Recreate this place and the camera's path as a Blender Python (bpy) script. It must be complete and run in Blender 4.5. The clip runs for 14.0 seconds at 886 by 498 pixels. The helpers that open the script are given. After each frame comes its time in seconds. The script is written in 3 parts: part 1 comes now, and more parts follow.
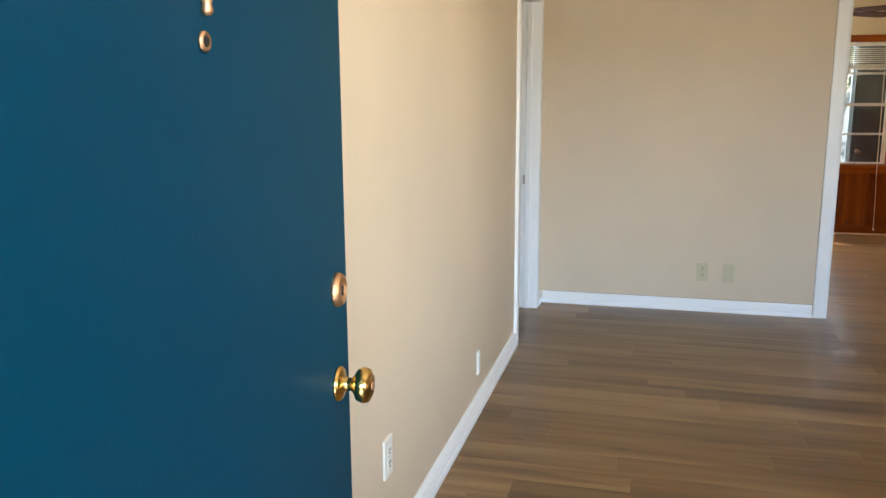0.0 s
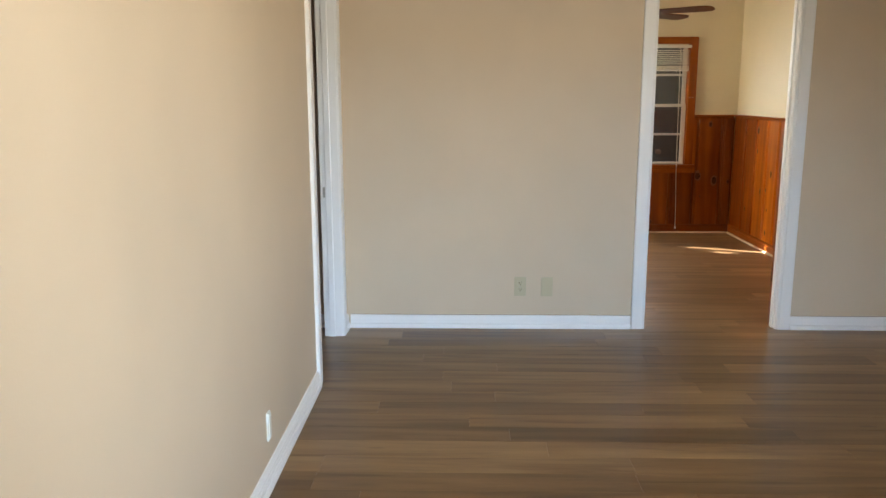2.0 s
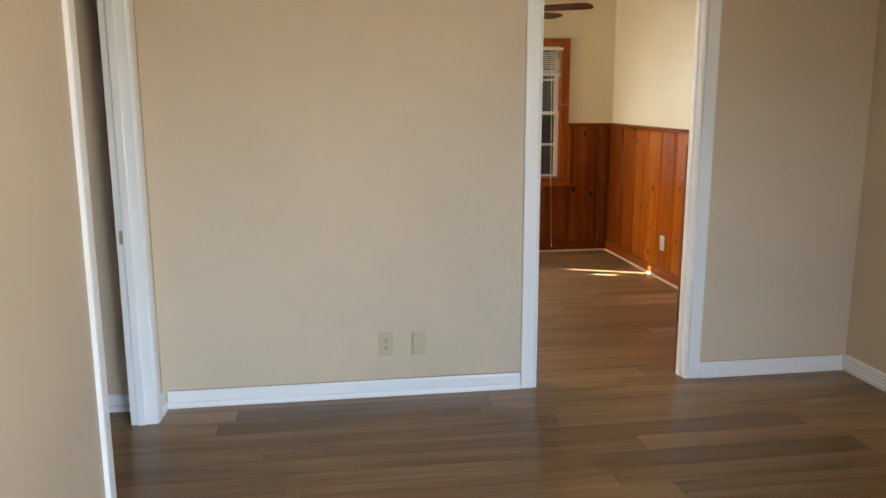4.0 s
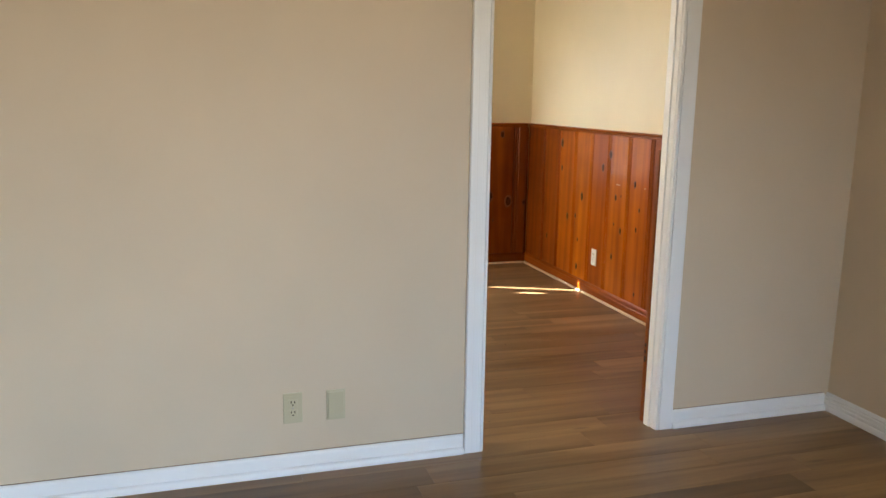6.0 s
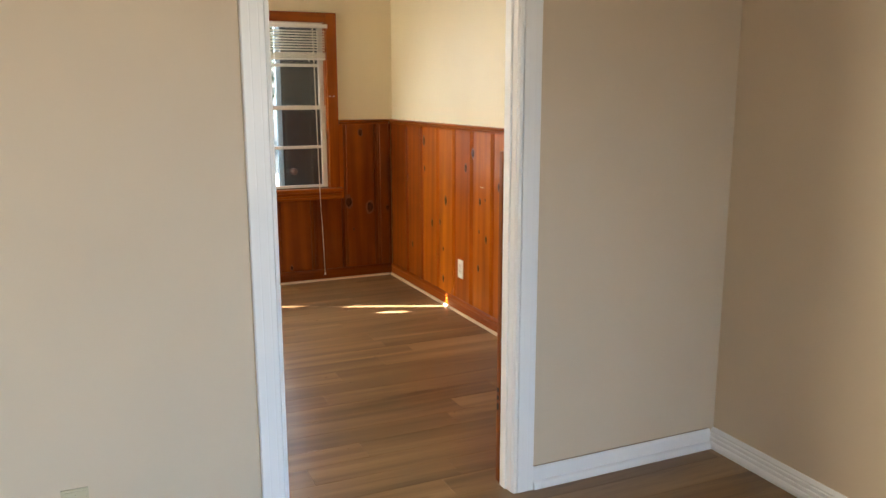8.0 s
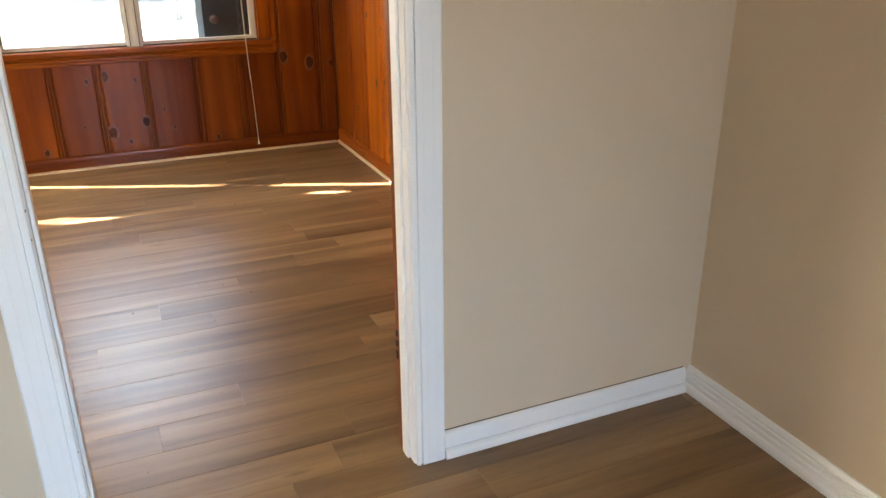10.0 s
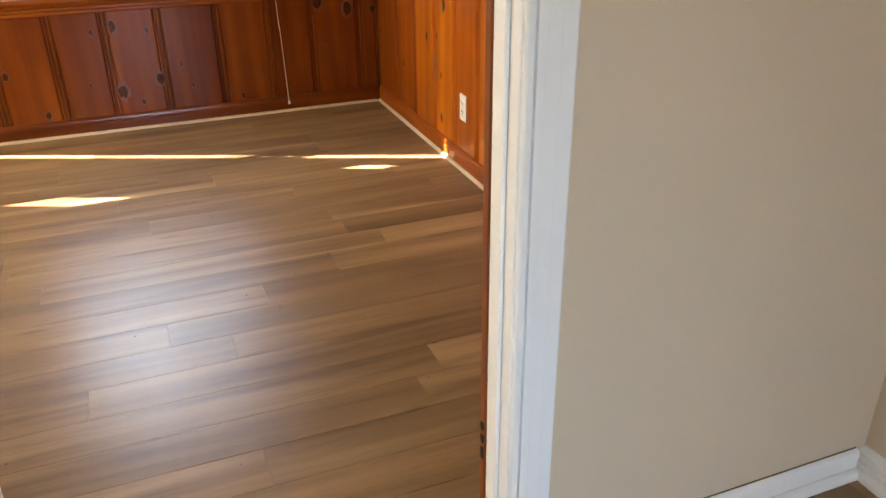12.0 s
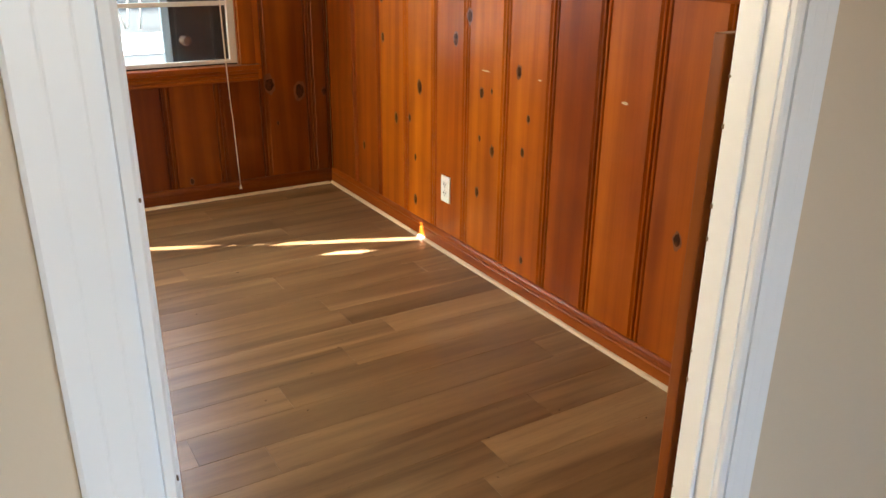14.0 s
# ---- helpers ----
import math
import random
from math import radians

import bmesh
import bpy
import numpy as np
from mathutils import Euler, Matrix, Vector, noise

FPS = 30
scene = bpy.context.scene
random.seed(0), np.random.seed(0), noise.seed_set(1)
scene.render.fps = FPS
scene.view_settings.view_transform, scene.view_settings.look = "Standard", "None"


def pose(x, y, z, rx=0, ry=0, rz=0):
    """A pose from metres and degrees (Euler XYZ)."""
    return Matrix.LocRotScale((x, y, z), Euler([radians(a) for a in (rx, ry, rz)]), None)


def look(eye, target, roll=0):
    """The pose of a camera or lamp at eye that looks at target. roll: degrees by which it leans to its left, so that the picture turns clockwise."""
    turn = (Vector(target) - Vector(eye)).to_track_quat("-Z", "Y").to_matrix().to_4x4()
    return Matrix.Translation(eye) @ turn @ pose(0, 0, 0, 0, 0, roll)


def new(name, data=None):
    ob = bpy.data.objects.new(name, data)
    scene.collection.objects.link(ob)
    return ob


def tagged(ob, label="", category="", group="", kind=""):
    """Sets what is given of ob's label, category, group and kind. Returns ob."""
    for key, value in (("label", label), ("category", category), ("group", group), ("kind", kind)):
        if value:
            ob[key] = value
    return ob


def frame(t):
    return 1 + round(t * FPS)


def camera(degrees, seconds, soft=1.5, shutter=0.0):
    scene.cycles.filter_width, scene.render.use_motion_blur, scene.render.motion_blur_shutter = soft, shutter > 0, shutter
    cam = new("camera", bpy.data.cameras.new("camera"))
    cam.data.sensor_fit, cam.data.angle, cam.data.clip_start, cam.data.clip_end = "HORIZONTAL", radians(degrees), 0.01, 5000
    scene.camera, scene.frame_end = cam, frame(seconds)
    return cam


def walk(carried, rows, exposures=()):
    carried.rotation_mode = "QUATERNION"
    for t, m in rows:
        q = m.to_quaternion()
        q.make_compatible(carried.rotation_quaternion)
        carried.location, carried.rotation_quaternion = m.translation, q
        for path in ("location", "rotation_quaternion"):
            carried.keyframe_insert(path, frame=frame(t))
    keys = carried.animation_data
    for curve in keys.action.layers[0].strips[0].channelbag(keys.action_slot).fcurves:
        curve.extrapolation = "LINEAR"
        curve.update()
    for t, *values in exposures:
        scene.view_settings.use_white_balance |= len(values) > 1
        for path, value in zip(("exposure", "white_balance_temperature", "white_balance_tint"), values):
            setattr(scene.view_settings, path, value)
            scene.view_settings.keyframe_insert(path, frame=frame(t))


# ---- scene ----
cam = camera(58.5, 14.0)
PATH = [
    (0, (-0.02, 0.356, 1.394), (-0.52, 2.256, 1.021), -0.3),
    (0.5, (-0.059, 0.485, 1.399), (-0.47, 2.406, 1.021), 0.0),
    (1, (-0.08, 0.607, 1.412), (-0.302, 2.557, 1.029), 0.1),
    (1.5, (-0.034, 0.725, 1.409), (-0.132, 2.689, 1.04), -0.1),
    (2, (-0.024, 0.963, 1.424), (-0.072, 2.925, 1.042), -0.1),
    (2.5, (-0.013, 1.251, 1.49), (0.047, 3.212, 1.098), 0.3),
    (3, (0.063, 1.481, 1.497), (0.249, 3.435, 1.114), 0.2),
    (5.5, (0.025, 2.657, 1.424), (0.472, 4.569, 1.043), 0.5),
    (6, (0.037, 2.845, 1.433), (0.615, 4.722, 1.055), 0.9),
    (6.5, (0.117, 3.003, 1.425), (0.789, 4.85, 1.055), 0.5),
    (7, (0.289, 3.126, 1.419), (1.044, 4.938, 1.037), -0.0),
    (7.5, (0.45, 3.234, 1.421), (1.221, 5.041, 1.046), 0.1),
    (8, (0.61, 3.408, 1.419), (1.411, 5.2, 1.032), -0.1),
    (8.5, (0.751, 3.604, 1.407), (1.546, 5.331, 0.787), 0.2),
    (9, (0.936, 3.759, 1.393), (1.729, 5.473, 0.735), -0.2),
    (11.5, (1.477, 4.546, 1.345), (2.13, 6.207, 0.441), -0.7),
    (12, (1.404, 4.725, 1.338), (2.052, 6.391, 0.44), -0.7),
    (12.5, (1.266, 4.774, 1.333), (1.924, 6.465, 0.492), -0.8),
    (13, (1.1, 4.785, 1.345), (1.802, 6.518, 0.634), 0.2),
    (13.5, (1.013, 4.9, 1.349), (1.802, 6.592, 0.633), 0.5),
    (14, (0.997, 5.049, 1.338), (1.962, 6.642, 0.609), 0.6),
]
walk(cam, [(t, look(eye, target, roll)) for t, eye, target, roll in PATH], [(0.0, 3.66), (1.0, 3.64), (2.5, 3.60), (6.5, 3.70), (9.0, 3.92), (11.5, 4.10), (12.0, 4.06), (13.0, 3.92), (14.0, 3.96)])

# ---------------------------------------------------------------- light
world = bpy.data.worlds.new("sky")
scene.world = world
world.use_nodes = True
wn = world.node_tree.nodes
sky = wn.new("ShaderNodeTexSky")
sky.sky_type = "NISHITA"
sky.sun_disc = False
SUN_WAY = Vector((0.92, -0.391, -0.665)).normalized()      # the way the sunlight travels
sky.sun_elevation = math.asin(-SUN_WAY.z)
sky.sun_rotation = math.atan2(-SUN_WAY.x, -SUN_WAY.y)
world.node_tree.links.new(sky.outputs[0], wn["Background"].inputs[0])
wn["Background"].inputs[1].default_value = 0.05

sun = new("sun", bpy.data.lights.new("sun", "SUN"))
sun.data.energy, sun.data.angle, sun.data.color = 4.9, radians(0.35), (1.0, 0.98, 0.95)
sun.matrix_world = look((-20, 20, 20), Vector((-20, 20, 20)) + SUN_WAY)


def window_light(name, eye, target, wide, high, watts, colour, spread=180):
    lamp = new(name, bpy.data.lights.new(name, "AREA"))
    lamp.data.shape, lamp.data.size, lamp.data.size_y = "RECTANGLE", wide, high
    lamp.data.energy, lamp.data.color, lamp.data.spread = watts, colour, radians(spread)
    lamp.matrix_world = look(eye, target)
    return lamp


# sky light falls down through the windows, light from the sunny yard comes up through them
window_light("front_skylight", (6.0, -9.0, 4.1), (0.8, 3.0, 1.50), 12.4, 3.0, 185.0, (0.50, 0.73, 1.0), 150)
window_light("front_window_yardlight", (1.75, 0.58, 1.35), (-0.48, 2.95, 3.00), 1.45, 1.15, 4.2, (1.0, 0.92, 0.74), 104)
window_light("den_side_window_daylight", (-1.79, 7.95, 1.45), (1.5, 7.35, 0.35), 1.25, 1.15, 8.4, (1.0, 0.88, 0.67), 150)
window_light("den_back_window_daylight", (1.30, 9.60, 1.78), (1.45, 7.6, 0.6), 1.0, 0.78, 2.8, (0.82, 0.91, 1.0))

# ---------------------------------------------------------------- materials
MATS = {}


def material(name, rough=0.5, metal=0.0):
    m = bpy.data.materials.new(name)
    m.use_nodes = True
    b = m.node_tree.nodes["Principled BSDF"]
    b.inputs["Roughness"].default_value, b.inputs["Metallic"].default_value = rough, metal
    MATS[name] = m
    return m, m.node_tree.nodes, m.node_tree.links, b


def mapped(n, l, scale, spread=0.0):
    """World position, scaled; spread shifts it for each object."""
    g = n.new("ShaderNodeNewGeometry")
    out = g.outputs["Position"]
    if spread:
        o = n.new("ShaderNodeObjectInfo")
        add = n.new("ShaderNodeVectorMath")
        add.operation = "MULTIPLY_ADD"
        comb = n.new("ShaderNodeCombineXYZ")
        for k in range(3):
            l.new(o.outputs["Random"], comb.inputs[k])
        l.new(comb.outputs[0], add.inputs[0])
        add.inputs[1].default_value = (spread, spread * 0.7, spread * 1.3)
        l.new(out, add.inputs[2])
        out = add.outputs[0]
    mul = n.new("ShaderNodeVectorMath")
    mul.operation = "MULTIPLY"
    l.new(out, mul.inputs[0])
    mul.inputs[1].default_value = scale
    return mul.outputs[0]


def noise_of(n, l, vec, scale=1.0, detail=4.0, rough=0.55, distortion=0.0):
    t = n.new("ShaderNodeTexNoise")
    t.inputs["Scale"].default_value, t.inputs["Detail"].default_value = scale, detail
    t.inputs["Roughness"].default_value, t.inputs["Distortion"].default_value = rough, distortion
    l.new(vec, t.inputs["Vector"])
    return t.outputs["Fac"]


def ramp(n, l, fac, *stops):
    r = n.new("ShaderNodeValToRGB")
    e = r.color_ramp.elements
    while len(e) < len(stops):
        e.new(0.5)
    for k, (p, c) in enumerate(stops):
        e[k].position, e[k].color = p, (*c, 1)
    l.new(fac, r.inputs[0])
    return r.outputs[0]


def mix(n, l, fac, a, b, how="MIX"):
    m = n.new("ShaderNodeMix")
    m.data_type, m.blend_type = "RGBA", how
    for value, socket in ((fac, m.inputs["Factor"]), (a, m.inputs[6]), (b, m.inputs[7])):
        if hasattr(value, "links"):
            l.new(value, socket)
        else:
            socket.default_value = value if socket.name == "Factor" else (*value, 1)
    return m.outputs[2]


def bump(n, l, b, height, strength, distance):
    k = n.new("ShaderNodeBump")
    k.inputs["Strength"].default_value, k.inputs["Distance"].default_value = strength, distance
    l.new(height, k.inputs["Height"])
    l.new(k.outputs[0], b.inputs["Normal"])


def value_range(n, l, fac, low, high):
    r = n.new("ShaderNodeMapRange")
    r.inputs["To Min"].default_value, r.inputs["To Max"].default_value = low, high
    l.new(fac, r.inputs[0])
    return r.outputs[0]


def paint(name, colour, rough, vary=0.06, orange_peel=0.12, streak=(1, 1, 1)):
    m, n, l, b = material(name, rough)
    big = noise_of(n, l, mapped(n, l, (1.1, 1.1, 0.9)), 1.0, 3)
    fine = noise_of(n, l, mapped(n, l, streak), 160.0, 2)
    lo = tuple(c * (1 - vary) for c in colour)
    hi = tuple(min(1, c * (1 + vary)) for c in colour)
    l.new(ramp(n, l, big, (0.3, lo), (0.7, hi)), b.inputs["Base Color"])
    l.new(value_range(n, l, big, rough - 0.05, rough + 0.08), b.inputs["Roughness"])
    bump(n, l, b, fine, orange_peel, 0.002)
    return m


WALL = paint("beige_wall_paint", (0.665, 0.548, 0.415), 0.55)
CREAM = paint("cream_wall_paint", (0.72, 0.635, 0.45), 0.5)
CEILING = paint("white_ceiling_paint", (0.66, 0.61, 0.52), 0.8)
TRIM = paint("white_trim_paint", (0.91, 0.92, 0.94), 0.32, 0.03, 0.008, (1, 1, 0.06))
PLASTER = paint("dim_outer_wall", (0.5, 0.47, 0.42), 0.8)
DOOR_BLUE = paint("deep_blue_door_paint", (0.0005, 0.041, 0.075), 0.46, 0.1, 0.10, (1, 1, 0.3))
DOOR_BLUE.node_tree.nodes["Principled BSDF"].inputs["Specular IOR Level"].default_value = 0.12
DARK_DOOR = paint("charcoal_door_paint", (0.020, 0.026, 0.030), 0.35, 0.15, 0.1)
DOOR_EDGE = paint("pale_blue_door_edge", (0.30, 0.38, 0.44), 0.5, 0.1, 0.1)
SASH = paint("white_sash_paint", (0.62, 0.60, 0.55), 0.4, 0.05, 0.2)
IVORY = paint("ivory_plastic", (0.565, 0.50, 0.34), 0.35, 0.02, 0.02)
WHITE_PLASTIC = paint("white_plastic", (0.78, 0.77, 0.72), 0.35, 0.02, 0.02)
SLAT = paint("cream_blind_slat", (0.70, 0.66, 0.56), 0.45, 0.03, 0.02)


def translucent(m, share):
    """Lets part of the light through a thin sheet."""
    n, l = m.node_tree.nodes, m.node_tree.links
    t, x = n.new("ShaderNodeBsdfTranslucent"), n.new("ShaderNodeMixShader")
    t.inputs["Color"].default_value = (0.80, 0.76, 0.66, 1)
    x.inputs[0].default_value = share
    l.new(n["Principled BSDF"].outputs[0], x.inputs[1])
    l.new(t.outputs[0], x.inputs[2])
    l.new(x.outputs[0], n["Material Output"].inputs["Surface"])


translucent(SLAT, 0.35)
CHIP = paint("worn_paint_chip", (0.16, 0.10, 0.06), 0.8, 0.2, 0.3)
CORD = paint("pale_cord", (0.72, 0.68, 0.58), 0.8, 0.05, 0.3)
DARK = paint("dark_gap", (0.02, 0.013, 0.009), 0.8, 0.1, 0.1)
PALE_WOOD = paint("pale_quarter_round_wood", (0.58, 0.45, 0.30), 0.45, 0.12, 0.2, (0.1, 0.1, 1))
UNDERLAY = paint("dark_underlay", (0.05, 0.03, 0.02), 0.9)


def metal(name, colour, rough):
    m, n, l, b = material(name, rough, 1.0)
    f = noise_of(n, l, mapped(n, l, (1, 1, 1)), 60, 4)
    l.new(ramp(n, l, f, (0.3, tuple(c * 0.8 for c in colour)), (0.7, colour)), b.inputs["Base Color"])
    l.new(value_range(n, l, f, rough * 0.7, rough * 1.6), b.inputs["Roughness"])
    return m


BRASS = metal("polished_brass", (0.86, 0.60, 0.22), 0.14)
COPPER = metal("worn_brass_lock_face", (0.78, 0.47, 0.26), 0.42)
STEEL = metal("dull_steel", (0.55, 0.53, 0.50), 0.35)
BRONZE = metal("fan_bronze", (0.20, 0.14, 0.11), 0.35)


def plank_material():
    m, n, l, b = material("oak_vinyl_plank", 0.36)
    o = n.new("ShaderNodeObjectInfo")
    wide = noise_of(n, l, mapped(n, l, (0.6, 6.5, 1), 37.0), 1.0, 2, 0.5, 0.6)
    band = noise_of(n, l, mapped(n, l, (1.0, 15.0, 1), 53.0), 1.0, 3, 0.5, 0.8)
    grain = noise_of(n, l, mapped(n, l, (7.0, 95.0, 1), 61.0), 1.0, 5, 0.62, 0.8)
    pores = noise_of(n, l, mapped(n, l, (26.0, 300.0, 1), 71.0), 1.0, 3, 0.55)
    base = ramp(n, l, wide, (0.25, (0.152, 0.083, 0.036)), (0.5, (0.224, 0.133, 0.061)), (0.75, (0.325, 0.208, 0.102)))
    c = mix(n, l, 0.85, base, ramp(n, l, band, (0.30, (0.58, 0.53, 0.49)), (0.47, (0.95, 0.95, 0.95)), (0.72, (1.18, 1.18, 1.17))), "MULTIPLY")
    c = mix(n, l, 0.24, c, ramp(n, l, grain, (0.30, (0.50, 0.44, 0.40)), (0.50, (1, 1, 1)), (0.75, (1.2, 1.2, 1.2))), "MULTIPLY")
    c = mix(n, l, 0.30, c, ramp(n, l, pores, (0.27, (0.35, 0.30, 0.27)), (0.40, (1, 1, 1))), "MULTIPLY")
    # small cracked knots, drawn out along the plank
    v = n.new("ShaderNodeTexVoronoi")
    v.inputs["Scale"].default_value = 1.0
    l.new(mapped(n, l, (1.5, 6.0, 1), 19.0), v.inputs["Vector"])
    crack = ramp(n, l, v.outputs["Distance"], (0.02, (0.30, 0.25, 0.22)), (0.085, (1, 1, 1)))
    c = mix(n, l, 0.5, c, crack, "MULTIPLY")
    tone = ramp(n, l, o.outputs["Random"], (0.0, (0.76, 0.74, 0.72)), (0.5, (1.0, 0.99, 0.98)), (1.0, (1.20, 1.20, 1.19)))
    c = mix(n, l, 1.0, c, tone, "MULTIPLY")
    l.new(c, b.inputs["Base Color"])
    l.new(value_range(n, l, grain, 0.25, 0.38), b.inputs["Roughness"])
    b.inputs["Specular IOR Level"].default_value = 0.40
    bump(n, l, b, grain, 0.09, 0.001)
    return m


def pine_material(name, along, dark=1.0):
    """Varnished knotty pine with its grain along one axis of the world; the object's own colour tints each board."""
    m, n, l, b = material(name, 0.27)
    wide = [6.0, 6.0, 6.0]
    wide[along] = 0.5
    thin = [75.0, 75.0, 75.0]
    thin[along] = 1.4
    figure = [13.0, 13.0, 13.0]
    figure[along] = 0.55
    cloud = noise_of(n, l, mapped(n, l, wide, 23.0), 1.0, 3, 0.5, 1.0)
    blotch = noise_of(n, l, mapped(n, l, (3.2, 3.2, 3.2), 11.0), 1.0, 3, 0.6, 0.4)
    grain = noise_of(n, l, mapped(n, l, thin, 41.0), 1.0, 5, 0.6, 0.5)
    w = n.new("ShaderNodeTexWave")
    w.wave_type, w.bands_direction = "BANDS", "DIAGONAL"
    w.inputs["Scale"].default_value, w.inputs["Distortion"].default_value = 0.5, 9.0
    w.inputs["Detail"].default_value, w.inputs["Detail Scale"].default_value = 2.0, 0.6
    l.new(mapped(n, l, figure, 29.0), w.inputs["Vector"])
    o = n.new("ShaderNodeObjectInfo")
    base = ramp(n, l, cloud, (0.26, (0.25 * dark, 0.048 * dark, 0.002)), (0.5, (0.35 * dark, 0.082 * dark, 0.003)), (0.76, (0.44 * dark, 0.118 * dark, 0.005)))
    c = mix(n, l, 0.30, base, ramp(n, l, w.outputs["Fac"], (0.15, (0.62, 0.50, 0.44)), (0.55, (1, 1, 1)), (0.9, (1.1, 1.12, 1.12))), "MULTIPLY")
    c = mix(n, l, 0.28, c, ramp(n, l, grain, (0.32, (0.66, 0.56, 0.48)), (0.55, (1, 1, 1))), "MULTIPLY")
    c = mix(n, l, 0.5, c, ramp(n, l, blotch, (0.30, (0.72, 0.66, 0.6)), (0.62, (1.08, 1.10, 1.1))), "MULTIPLY")
    c = mix(n, l, 1.0, c, o.outputs["Color"], "MULTIPLY")
    l.new(c, b.inputs["Base Color"])
    l.new(value_range(n, l, cloud, 0.30, 0.42), b.inputs["Roughness"])
    b.inputs["Coat Weight"].default_value = 0.22
    l.new(value_range(n, l, blotch, 0.10, 0.22), b.inputs["Coat Roughness"])
    b.inputs["Specular IOR Level"].default_value = 0.2
    bump(n, l, b, grain, 0.08, 0.001)
    return m


PLANK = plank_material()
PINE_UP = pine_material("varnished_pine_upright", 2)
PINE_X = pine_material("varnished_pine_along_x", 0, 0.82)
PINE_Y = pine_material("varnished_pine_along_y", 1, 0.82)
PINE_FRAME = pine_material("varnished_pine_frame", 2, 0.86)
STRIP = pine_material("dark_varnished_end_board", 2, 0.6)
BLADE = pine_material("dark_fan_blade_wood", 0, 0.30)


def knot_material():
    m, n, l, b = material("pine_knot", 0.3)
    f = noise_of(n, l, mapped(n, l, (60, 60, 34), 5.0), 1.0, 3, 0.6, 1.0)
    b.inputs["Specular IOR Level"].default_value = 0.1
    l.new(ramp(n, l, f, (0.3, (0.014, 0.007, 0.005)), (0.68, (0.095, 0.030, 0.012))), b.inputs["Base Color"])
    return m


KNOT = knot_material()


def halo_material():
    m, n, l, b = material("pine_knot_halo", 0.3)
    f = noise_of(n, l, mapped(n, l, (50, 50, 22), 9.0), 1.0, 3, 0.6, 0.8)
    l.new(ramp(n, l, f, (0.3, (0.095, 0.024, 0.006)), (0.7, (0.20, 0.050, 0.008))), b.inputs["Base Color"])
    return m


HALO = halo_material()


def glass_material():
    m, n, l, b = material("window_glass", 0.02)
    b.inputs["Transmission Weight"].default_value, b.inputs["IOR"].default_value = 1.0, 1.45
    b.inputs["Base Color"].default_value = (0.97, 0.985, 0.98, 1)
    return m


GLASS = glass_material()


def frosted():
    m, n, l, b = material("frosted_lamp_glass", 0.4)
    b.inputs["Base Color"].default_value = (0.85, 0.82, 0.76, 1)
    b.inputs["Transmission Weight"].default_value = 0.3
    return m


FROST = frosted()


def ground_material():
    m, n, l, b = material("pale_dry_yard", 0.95)
    f = noise_of(n, l, mapped(n, l, (0.35, 0.35, 0.35)), 1.0, 6, 0.6)
    g = noise_of(n, l, mapped(n, l, (9, 9, 9)), 1.0, 4, 0.7)
    c = ramp(n, l, f, (0.35, (0.024, 0.031, 0.031)), (0.52, (0.034, 0.041, 0.041)), (0.7, (0.060, 0.066, 0.064)))
    l.new(mix(n, l, 0.5, c, ramp(n, l, g, (0.3, (0.6, 0.6, 0.6)), (0.7, (1.1, 1.1, 1.1))), "MULTIPLY"), b.inputs["Base Color"])
    bump(n, l, b, g, 0.5, 0.03)
    return m


GROUND = ground_material()
BARK = paint("pale_grey_bark", (0.42, 0.39, 0.34), 0.9, 0.2, 0.6)


def leaf_material():
    m, n, l, b = material("grey_green_leaf", 0.6)
    f = noise_of(n, l, mapped(n, l, (3, 3, 3)), 1.0, 3)
    l.new(ramp(n, l, f, (0.3, (0.045, 0.075, 0.03)), (0.7, (0.11, 0.14, 0.07))), b.inputs["Base Color"])
    return m


LEAF = leaf_material()
CONCRETE = paint("pale_concrete", (0.42, 0.40, 0.37), 0.85, 0.15, 0.5)

# ---------------------------------------------------------------- building blocks


def box(bm, x0, y0, z0, x1, y1, z1, bevel=0.0):
    v = [bm.verts.new(p) for p in ((x0, y0, z0), (x1, y0, z0), (x1, y1, z0), (x0, y1, z0), (x0, y0, z1), (x1, y0, z1), (x1, y1, z1), (x0, y1, z1))]
    f = [bm.faces.new([v[k] for k in q]) for q in ((0, 3, 2, 1), (4, 5, 6, 7), (0, 1, 5, 4), (1, 2, 6, 5), (2, 3, 7, 6), (3, 0, 4, 7))]
    if bevel:
        edges = {e for q in f for e in q.edges}
        bmesh.ops.bevel(bm, geom=list(edges), offset=bevel, segments=2, affect="EDGES", profile=0.6)
    return bm


def boxes(*specs, bevel=0.0):
    bm = bmesh.new()
    for s in specs:
        box(bm, *s, bevel=bevel)
    return bm


def prism(profile, origin, u, v, w, length):
    """A profile of (a, b) points along u and v, drawn out along w."""
    bm = bmesh.new()
    o, u, v, w = Vector(origin), Vector(u), Vector(v), Vector(w)
    rings = [[bm.verts.new(o + u * a + v * b + w * s) for a, b in profile] for s in (0.0, length)]
    k = len(profile)
    for i in range(k):
        bm.faces.new((rings[0][i], rings[0][(i + 1) % k], rings[1][(i + 1) % k], rings[1][i]))
    bm.faces.new(rings[0][::-1])
    bm.faces.new(rings[1])
    bmesh.ops.recalc_face_normals(bm, faces=bm.faces)
    return bm


